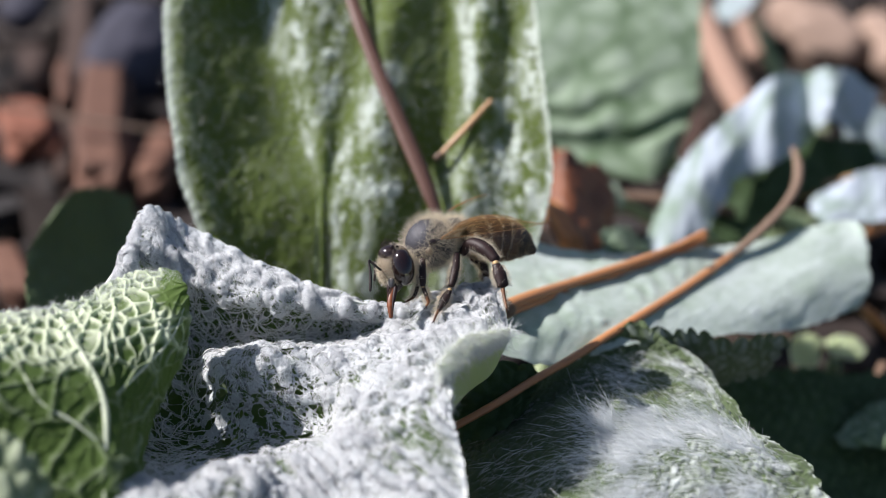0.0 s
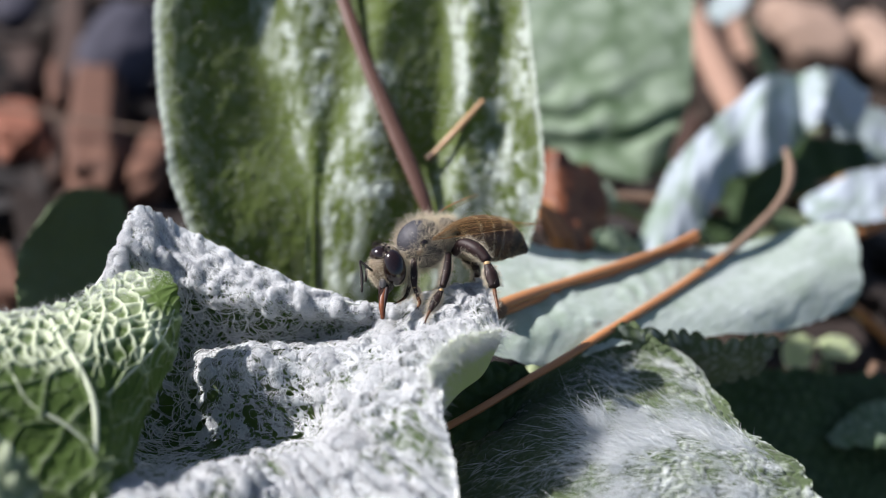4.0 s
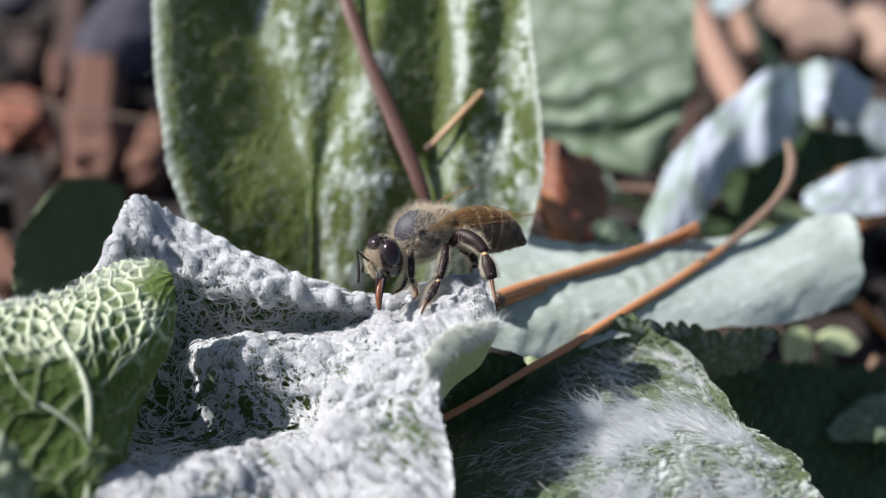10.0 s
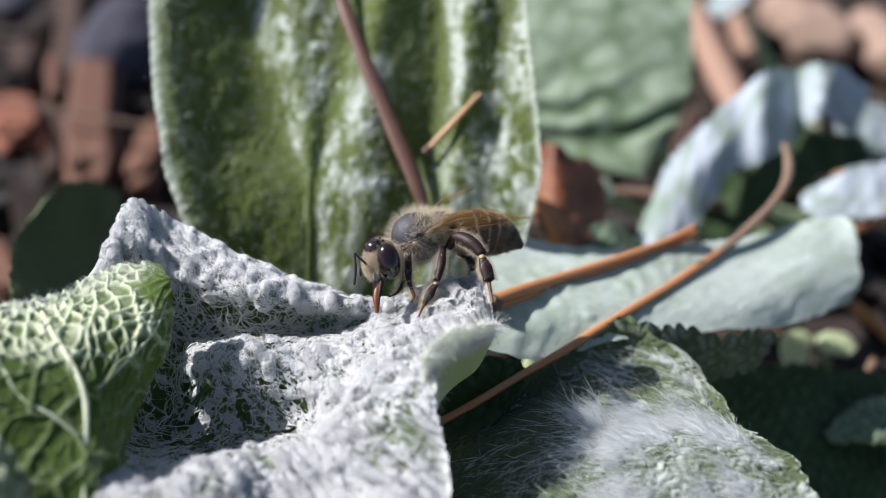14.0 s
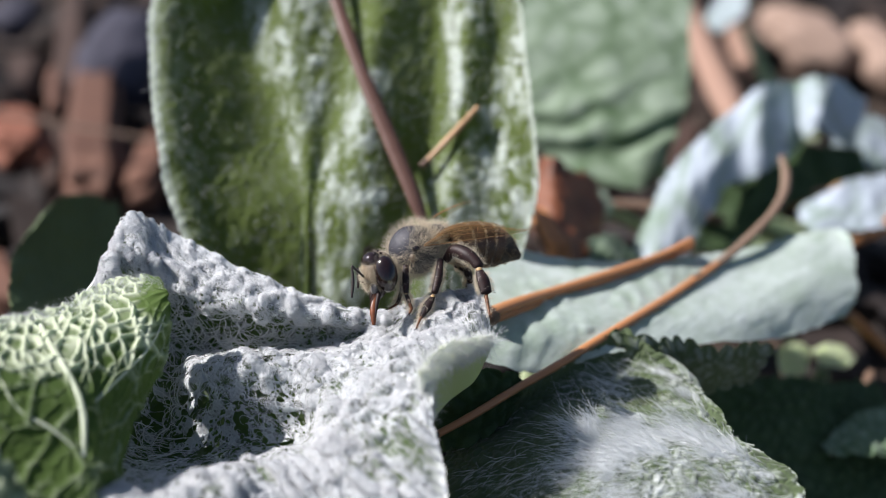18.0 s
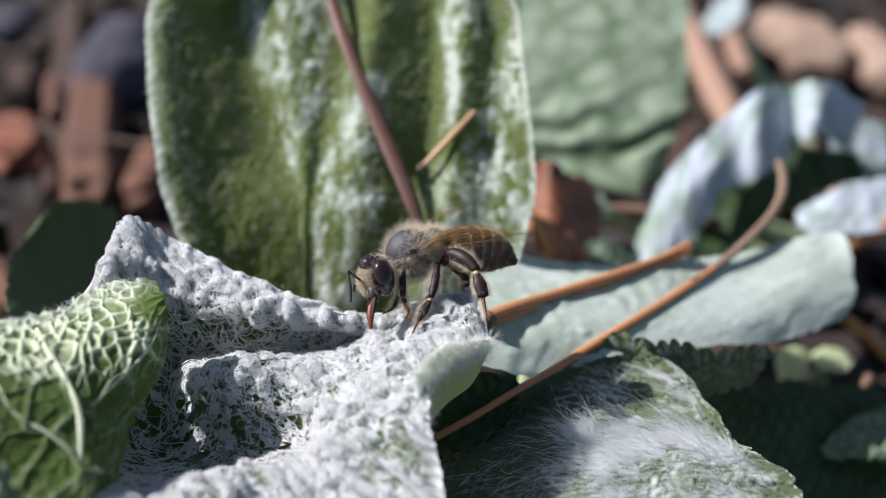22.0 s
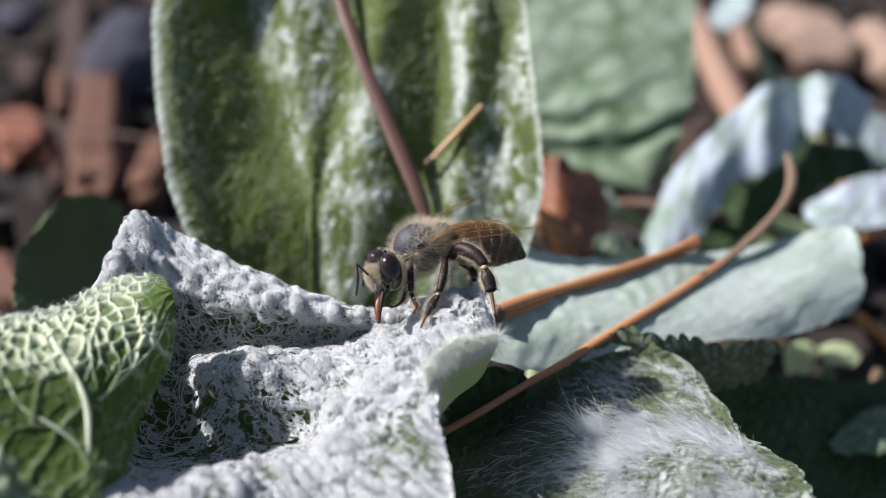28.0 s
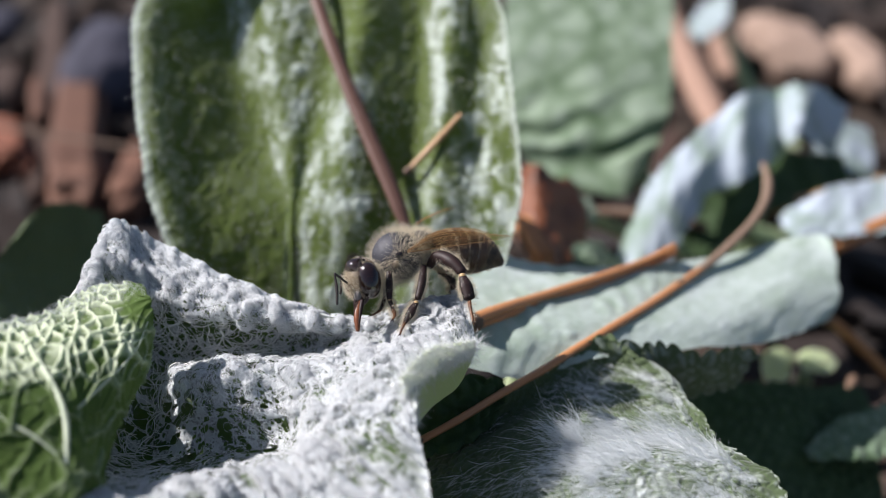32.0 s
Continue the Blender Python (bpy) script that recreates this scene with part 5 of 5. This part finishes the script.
KNEE = plain_material("bee_joint", (0.30, 0.18, 0.07), (0.62, 0.46, 0.24), 1500, 0.35, bump=0.1, depth=0.00004)
SHELL_HAIR = fibre_material("dark_hair", (0.05, 0.035, 0.025), 0.5, 0.2)
FACE = plain_material("bee_face", (0.10, 0.075, 0.05), (0.24, 0.18, 0.12), 1500, 0.45, bump=0.3, depth=0.00005)
WING = wing_material()
VEIN = plain_material("wing_vein", (0.22, 0.11, 0.04), (0.42, 0.24, 0.10), 900, 0.3)
FUZZ = fibre_material("bee_fuzz", (0.93, 0.87, 0.75), 0.45, 0.68, 0.08)
FUZZ_GOLD = fibre_material("bee_gold_hair", (0.80, 0.64, 0.40), 0.4, 0.5, 0.2)

RI, UPW, FO = np.array((1, 0, 0.0)), np.array((0, 0.5, 0.866)), np.array((0, 0.866, -0.5))


def unit(v):
    return np.asarray(v, float) / np.linalg.norm(v)


def ball(name, centre, axes, mat, parent, label="", at=None, n=24, shape=None):
    """A rounded body; axes: three half-axis vectors, the first one the pole. Returns the object, its grid and its outward normals."""
    th = np.linspace(0, math.pi, n)
    ph = np.linspace(0, 2 * math.pi, 2 * n + 1)
    p = np.stack([np.repeat(np.cos(th)[:, None], 2 * n + 1, 1), np.sin(th)[:, None] * np.cos(ph), np.sin(th)[:, None] * np.sin(ph)], -1)
    if shape:
        p = shape(p)
    axes = np.asarray(axes)
    v = np.asarray(centre) + p @ axes
    out = p / np.linalg.norm(axes, axis=1) @ (axes / np.linalg.norm(axes, axis=1, keepdims=True))
    out /= np.linalg.norm(out, axis=2, keepdims=True) + 1e-9
    i = np.arange(n * (2 * n + 1)).reshape(n, 2 * n + 1)[:, :-1]
    j = np.roll(i, -1, axis=1)
    q = np.stack([i[:-1], i[1:], j[1:], j[:-1]], -1).reshape(-1, 4)
    ob = part_mesh(name, mesh_from(name, v.reshape(-1, 3), q, mat), parent, label, at)
    return ob, v, out


def fur(name, grid, out, count, length, mat, parent, lean, spread=0.35, mask=None, width=0.011, seed=1, curl=0.15, at=None):
    p, nn, du, dv, i, j = pick(grid, out, count, seed, mask)
    rng = np.random.default_rng(seed + 1)
    strands(name, p, nn + lean + spread * rng.normal(size=p.shape), length, width, mat, parent, curl=curl, segs=3, seed=seed + 2, at=at)


B0 = np.array((-1.7, 2.4, 47.1))
bee = thing("honey_bee", "dark brown fuzzy honey bee probing the woolly leaf with its tongue", "bee", at=B0)


def bp(point):
    return np.array(point) - B0


# thorax
AX = unit(-RI * 0.88 - FO * 0.42 - UPW * 0.10)
SD = unit(-FO * 0.88 + RI * 0.42)
UT = unit(np.cross(AX, SD))
UT = UT if UT[2] > 0 else -UT
tc = bp((-1.87, 3.43, 48.83))
thorax, tg, tn = ball("thorax", tc, [AX * 2.05, SD * 1.85, UT * 1.95], SCUTUM, bee, "dark thorax with a bald grey back")
DOME = unit(-RI * 0.62 + UPW * 0.36 - FO * 0.70)
bald = smooth_step(0.90, 0.72, tn @ DOME + 0.05 * np.sin(23 * tn[..., 0] + 17 * tn[..., 2]))
fur("thorax_fuzz", tg, tn, 5200, 0.72, FUZZ, thorax, -AX * 0.1 + UT * 0.15, mask=bald + 0.004, seed=31, width=0.0085)
ball("tegula", bp((-1.70, 1.52, 50.01)), [unit(RI + UPW * 0.5) * 0.30, unit(UPW - RI * 0.5) * 0.22, FO * 0.22], EYE, thorax, "black glossy wing cover", n=12)
sc, sg, sn = ball("scutellum", bp((-0.28, 4.58, 49.64)), [RI * 1.05 + UPW * 0.1, UPW * 0.75, FO * 0.9], SCUTUM, thorax, "hump behind the thorax under white hair", n=14)
fur("scutellum_fuzz", sg, sn, 1500, 0.55, FUZZ, thorax, UPW * 0.5 + RI * 0.3, seed=35, width=0.009)
lobe, lg, ln = ball("side_lobe", bp((-1.97, 1.63, 49.10)), [UPW * 0.34, RI * 0.30, FO * 0.3], FACE, thorax, "tan bare lobe below the wing", n=12)

# head: a tapered capsule, pale between the large eyes
HU, HS, NF = UPW, RI, unit(-RI * 0.55 - FO * 0.80)
hc = bp((-4.60, 0.74, 48.14))


def head_shape(p):
    q = p.copy()
    q[..., 1] *= 1 - 0.45 * np.clip(-p[..., 0], 0, 1) ** 1.5
    return q


head_at = bp((-3.65, 2.03, 47.98))
hx = hc - head_at
head, hg, hn = ball("head", hx, [UPW * 1.82 + RI * 0.12, RI * 1.36, FO * 1.15], FACE, bee, "dark head with pale face fuzz", at=head_at, shape=head_shape)
ball("eye", bp((-3.95, 0.05, 48.65)) - head_at, [UPW * 1.36 - RI * 0.14, RI * 0.90, FO * 0.78], EYE, head, "large glossy black compound eye", n=26)
ball("eye", bp((-4.81, 1.23, 49.00)) - head_at, [RI * 1.08 - UPW * 0.12, UPW * 0.84, FO * 1.05], EYE, head, "large glossy black compound eye", n=22)
for at in (bp((-4.61, 1.29, 49.91)), bp((-4.38, 0.94, 49.91)), bp((-4.76, 0.86, 49.96))):
    ball("ocellus", at - head_at, [UPW * 0.12, RI * 0.12, FO * 0.12], EYE, head, n=8)
ball("clypeus", bp((-4.81, -0.58, 47.64)) - head_at, [UPW * 0.48, RI * 0.30, FO * 0.35], PLATE, head, "smooth grey face plate", n=14)
ball("cheek", bp((-4.20, -0.03, 47.40)) - head_at, [UPW * 0.92 + RI * 0.42, RI * 0.42, FO * 0.5], SHELL, head, "black tapering cheek", n=14)
for x in (0.22, -0.20):
    ball("mandible", bp((-4.77, -0.86, 47.16)) + RI * x - head_at, [UPW * 0.55, RI * 0.20, FO * 0.26], LEG, head, n=12)
face_mask = smooth_step(-0.2, 0.2, -(hn @ FO)) * smooth_step(0.45, 0.15, hn @ RI) * smooth_step(-0.75, -0.4, hn @ UPW) + 0.4 * smooth_step(0.6, 0.9, hn @ UPW)
fur("face_fuzz", hg, hn, 2400, 0.26, FUZZ, head, UPW * 0.1 - RI * 0.2, mask=face_mask + 0.004, seed=41, width=0.0075)
top = np.array([[bp((-5.16, 1.83, 49.65)) - head_at + RI * (0.06 * x - 0.55) - FO * 0.12 * k - UPW * 0.015 * (x - 8) ** 2 * 0.3 for x in range(24)] for k in range(3)])
fur("crown_fuzz", top, np.broadcast_to(UPW, top.shape), 260, 0.42, SHELL_HAIR, head, RI * 0.1, seed=47, width=0.010)
# pale rim of short hair round the lower back of the eye
eye_at = bp((-3.97, 0.29, 48.56)) - head_at
eg = np.array([[eye_at + RI * (0.90 + 0.06 * k) * math.cos(a) + UPW * (1.36 + 0.05 * k) * math.sin(a) - RI * 0.10 * math.sin(a) + FO * 0.06 * k for a in np.linspace(-1.9, 1.0, 26)] for k in range(3)])
fur("eye_rim_fuzz", eg, np.broadcast_to(unit(RI * 0.7 - FO * 0.7), eg.shape), 420, 0.20, FUZZ, head, 0 * HU, seed=43, width=0.010)
tongue = tube("proboscis", [bp((-4.64, -0.88, 47.32)) - head_at, bp((-4.79, -1.43, 46.96)) - head_at, bp((-4.82, -2.02, 46.54)) - head_at, bp((-4.77, -2.73, 45.89)) - head_at],
              [0.30, 0.34, 0.27, 0.13], TONGUE, head, "glossy red-brown tongue", n=24, flat=0.8, wobble=0.1)
tube("maxilla", [bp((-4.46, -1.01, 47.50)) - head_at, bp((-4.57, -1.68, 47.02)) - head_at, bp((-4.68, -2.48, 46.33)) - head_at], [0.18, 0.15, 0.04], LEG, tongue, n=16)


def antenna(base, elbow, tip):
    base, elbow, tip = np.array(base) - B0, np.array(elbow) - B0, np.array(tip) - B0
    ob = tube("antenna", [base * 0, (elbow - base) * 0.5, elbow - base], [0.09, 0.085, 0.10], SHELL, bee, "black elbowed antenna", n=12, at=base)
    mid = (elbow + tip) / 2 - base + RI * 0.08
    tube("flagellum", [elbow - base, mid, tip - base], [0.085, 0.12, 0.085], SHELL, ob, n=22, wobble=0.2)
    return ob


antenna_near = antenna((-5.61, -0.18, 48.54), (-6.45, -0.40, 49.57), (-6.40, -1.81, 47.71))
antenna_far = antenna((-5.77, 0.96, 48.12), (-6.22, 1.35, 48.39), (-6.19, 0.77, 46.97))

# abdomen, ring by ring, from its waist
waist = bp((0.51, 3.97, 48.76))
spine = np.array([(0.51, 3.97, 48.76), (1.87, 4.90, 48.38), (3.37, 5.57, 47.95), (4.98, 5.84, 47.42), (6.51, 5.84, 46.62)]) - B0 - waist
girth = [1.1, 1.68, 1.78, 1.42, 0.25]


def tube_grid(points, radii, n, sides, lo=0.0, hi=1.0, flare=0.0):
    p = spline(points, 200)
    a = np.linspace(lo, hi, n)
    k = np.linspace(0, 1, 200)
    c = np.stack([np.interp(a, k, p[:, m]) for m in range(3)], -1)
    r = np.interp(a, k, np.clip(spline(np.array(radii)[:, None], 200)[:, 0], 0.05, 9)) * (1 + flare * np.linspace(0, 1, n))
    d = np.gradient(c, axis=0)
    d /= np.linalg.norm(d, axis=1, keepdims=True)
    u = np.cross(d, (0, 0, 1.0))
    u /= np.linalg.norm(u, axis=1, keepdims=True)
    b = np.cross(u, d)
    ang = np.linspace(0, 2 * math.pi, sides + 1)
    out = u[:, None] * np.cos(ang)[None, :, None] + b[:, None] * np.sin(ang)[None, :, None]
    return c[:, None] + out * r[:, None, None], out


def ring_mesh(name, grid, mat):
    n, sides = grid.shape[0], grid.shape[1]
    return mesh_from(name, grid.reshape(-1, 3), grid_quads(n, sides, flip=True), mat)


cuts = [0.0, 0.24, 0.42, 0.58, 0.73, 0.87, 1.0]
abdomen = None
for k in range(6):
    grid, out = tube_grid(spine, girth, 14, 40, max(0.0, cuts[k] - 0.04), cuts[k + 1], 0.0 if k == 5 else 0.035)
    if k == 0:
        abdomen = part_mesh("abdomen", ring_mesh("abdomen", grid, RING), bee, "brown banded abdomen", waist)
        holder = abdomen
    else:
        holder = part_mesh("tergite", ring_mesh("tergite", grid, RING if k < 4 else SHELL), abdomen)
    back = unit(spine[-1] - spine[0])
    along = np.repeat(np.linspace(0, 1, 14)[:, None], 41, 1)
    fur("ring_fuzz", grid, out, 900 - 60 * k, 0.17 if k else 0.5, FUZZ_GOLD, abdomen, back * 1.0, mask=0.25 + smooth_step(0.5, 0.1, along), seed=60 + 4 * k, width=0.0068)
    if 0 < k < 4:
        fur("ring_band", grid, out, 420, 0.20, FUZZ, abdomen, back * 1.3, mask=smooth_step(0.40, 0.26, along) * smooth_step(0.08, 0.2, along) + 1e-4, seed=90 + 4 * k, width=0.0075)


# legs: femur, tibia, foot
def bee_leg(femur, tibia, foot, rf, rt, rr, label, hairy=True, seed=1):
    hip = np.array(femur[0]) - B0
    pts = [np.array([np.array(q) - B0 - hip for q in seg]) for seg in (femur, tibia, foot)]
    ob = tube("leg", pts[0], rf, LEG, bee, label, n=20, at=hip, sides=12)
    tube("tibia", pts[1], rt, LEG, ob, n=20, flat=0.8, sides=12)
    tube("tarsus", pts[2], rr, FOOT, ob, "amber foot", n=24, sides=10, wobble=0.5, seed=seed)
    for sgn in (-1, 1):
        tip, way = pts[2][-1], unit(pts[2][-1] - pts[2][-2])
        tube("claw", [tip, tip + way * 0.16 + RI * 0.08 * sgn, tip + way * 0.22 + RI * 0.10 * sgn - UPW * 0.06], [0.04, 0.03, 0.01], LEG, ob, n=8, sides=6)
    ball("knee", pts[1][0], [UPW * rt[0] * 0.95, RI * rt[0] * 0.95, FO * rt[0] * 0.95], KNEE, ob, "pale yellow joint", n=10)
    for seg, r, cnt in ((pts[0], rf, 420), (pts[1], rt, 380), (pts[2], rr, 120)):
        grid, out = tube_grid(seg, r, 14, 14)
        fringe = smooth_step(0.55, 0.2, np.abs(out @ FO)) + 0.06
        fur("leg_fuzz", grid, out, cnt, 0.34, FUZZ, ob, unit(seg[-1] - seg[0]) * 0.5, mask=fringe, seed=seed * 11 + len(r) + cnt, width=0.0105)
    return ob


leg_hind = bee_leg([(0.59, 2.68, 48.33), (1.24, 2.42, 49.28), (2.26, 1.53, 49.34), (3.14, 0.49, 48.94)],
                   [(3.09, 0.20, 48.82), (3.33, -0.53, 48.36), (3.56, -1.31, 47.79)], [(3.56, -1.40, 47.65), (3.65, -2.45, 47.41), (3.78, -3.35, 47.05)],
                   [0.30, 0.50, 0.58, 0.38], [0.30, 0.54, 0.46], [0.20, 0.14, 0.08], "dark broad hind leg", seed=2)
leg_mid = bee_leg([(0.15, 1.80, 48.80), (0.01, 0.23, 48.27), (-0.29, -0.96, 47.60)], [(-0.42, -1.30, 47.41), (-0.84, -1.99, 47.00), (-1.26, -2.70, 46.56)],
                  [(-1.26, -2.70, 46.56), (-1.43, -3.04, 46.37), (-1.60, -3.43, 46.08)], [0.25, 0.35, 0.25], [0.22, 0.38, 0.20], [0.16, 0.12, 0.08], "dark middle leg", seed=3)
leg_front = bee_leg([(-2.49, 1.25, 48.63), (-2.48, 0.18, 47.96), (-2.43, -0.55, 47.30)], [(-2.43, -0.59, 47.23), (-2.26, -0.97, 46.96), (-2.17, -1.20, 46.76)],
                    [(-2.17, -1.20, 46.76), (-2.04, -1.46, 46.51), (-2.17, -1.71, 46.27)], [0.24, 0.30, 0.20], [0.18, 0.20, 0.14], [0.14, 0.11, 0.08], "dark front leg", seed=4)
leg_front_far = bee_leg([(-2.75, 2.15, 47.39), (-2.79, 1.50, 46.86), (-2.87, 1.03, 46.43)], [(-2.87, 1.03, 46.43), (-3.00, 0.62, 46.12), (-3.21, 0.24, 45.85)],
                        [(-3.21, 0.24, 45.85), (-3.51, -0.04, 45.77), (-3.84, -0.29, 45.73)], [0.2, 0.22, 0.16], [0.16, 0.18, 0.13], [0.13, 0.10, 0.07], "dark front leg stretched forward", seed=5)
bee_leg([(0.0, 4.4, 46.4), (-0.2, 4.0, 45.4), (-0.4, 3.4, 44.7)], [(-0.4, 3.4, 44.7), (-0.7, 2.9, 44.5), (-0.9, 2.4, 44.4)], [(-0.9, 2.4, 44.4), (-1.1, 2.0, 44.3), (-1.2, 1.7, 44.2)],
        [0.26, 0.32, 0.22], [0.22, 0.3, 0.2], [0.18, 0.12, 0.07], "dark middle leg in shade", seed=6)
bee_leg([(1.4, 5.5, 46.3), (2.2, 5.6, 45.7), (2.5, 5.2, 45.0)], [(2.5, 5.2, 45.0), (2.5, 4.8, 44.9), (2.4, 4.4, 44.8)], [(2.4, 4.4, 44.8), (2.4, 3.9, 44.8), (2.6, 3.5, 44.8)],
        [0.3, 0.4, 0.3], [0.24, 0.4, 0.3], [0.22, 0.16, 0.08], "dark hind leg in shade", seed=7)


# wings
def wing(label, top, low, veins):
    top, low = [bp(p) for p in top], [bp(p) for p in low]
    root = (top[0] + low[0]) / 2
    mid = [(a + b) / 2 + UPW * 0.12 - FO * 0.15 for a, b in zip(top, low)]
    g = loft([np.array(top) - root, np.array(mid) - root, np.array(low) - root], 16, 40)
    n, s, t = lie(g)
    taper = np.sqrt(np.clip(np.minimum(np.linspace(0, 1, 40) * 5 + 0.15, (1 - np.linspace(0, 1, 40)) * 5 + 0.12), 0, 1))
    centre = g.mean(axis=0, keepdims=True)
    g = centre + (g - centre) * taper[None, :, None]
    v = np.concatenate([(g + n * 0.008).reshape(-1, 3), (g - n * 0.008).reshape(-1, 3)])
    q = np.concatenate([grid_quads(16, 40), grid_quads(16, 40, 640, True)])
    ob = part_mesh("wing", mesh_from("wing", v, q, WING), bee, label, root)
    for line in (0, 3, 6, 10, 15)[:veins]:
        tube("wing_vein", g[line, ::3], [0.042 if line in (0, 15) else 0.022, 0.020 if line in (0, 15) else 0.011, 0.010], VEIN, ob, n=24, sides=6)
    for col, lo, hi in ((20, 3, 8), (28, 6, 12)):
        tube("wing_vein", g[lo:hi + 1, col], [0.018, 0.018], VEIN, ob, n=8, sides=5)
    return ob


wing("amber clear forewing folded over the abdomen", [(-0.92, 2.12, 50.16), (0.95, 3.53, 50.62), (2.94, 4.37, 50.49), (5.16, 4.52, 50.15), (6.85, 4.52, 49.95)],
     [(-1.14, 1.58, 50.02), (0.72, 2.46, 49.96), (2.92, 3.30, 49.83), (5.14, 3.97, 49.80), (6.97, 4.27, 49.93)], 5)
wing("clear hindwing folded over the abdomen", [(-0.67, 2.97, 50.04), (0.74, 4.27, 50.31), (2.30, 5.01, 50.40), (3.87, 5.36, 50.21), (5.22, 5.38, 49.84)],
     [(-0.80, 2.66, 49.91), (0.73, 3.70, 50.12), (2.42, 4.35, 50.06), (4.07, 4.70, 49.86), (5.32, 4.92, 49.84)], 4)
wing("clear far forewing raised behind the back", [(-0.50, 6.92, 49.91), (0.41, 7.59, 50.07), (1.33, 8.14, 50.24), (2.16, 8.45, 50.38), (2.67, 8.68, 50.37)],
     [(-0.41, 6.52, 49.61), (0.59, 7.18, 49.76), (1.46, 7.76, 49.97), (2.24, 8.23, 50.19), (2.66, 8.50, 50.25)], 3)


def turned(ob, degrees, axis):
    """The part's own pose, turned about its joint."""
    return Matrix.Translation(ob.location.copy()) @ Matrix.Rotation(radians(degrees), 4, Vector(axis))


def motions():
    side = Vector((0.0, 0.87, -0.5))
    swing = [(0.0, -2), (1.0, 0), (1.5, -6), (2.0, 5), (3.0, -5), (5.5, 1), (6.5, 0), (8.0, 4), (8.5, -4), (9.0, 2), (9.5, -8), (10.5, 3), (11.0, -5), (12.0, 0),
             (14.0, 1), (17.0, -6), (18.0, 1), (19.0, 6), (19.5, -3), (20.0, 4), (22.5, -6), (24.5, 4), (25.0, -5), (25.5, 2), (28.0, 2), (29.0, 3), (30.5, -6), (32.0, -4)]
    walk(antenna_near, [(t, turned(antenna_near, a, side)) for t, a in swing])
    walk(antenna_far, [(t, turned(antenna_far, -0.8 * a, side)) for t, a in swing])
    pump = []
    for k in range(81):
        t = 0.4 * k
        pump.append((t, turned(abdomen, 0.7 * math.sin(t * 4.1) + 0.5 * math.sin(t * 1.3), side)))
    walk(abdomen, pump)
    nod = [(0.0, 0.6), (2.5, 0), (6.0, 0.3), (9.0, 0), (12.0, 0.5), (14.0, -0.3), (18.0, 0.5), (20.0, 0), (23.0, 0.6), (25.0, 0), (28.0, 0.5), (30.0, 0.2), (32.0, 0)]
    walk(head, [(t, turned(head, a, side)) for t, a in nod])


motions()
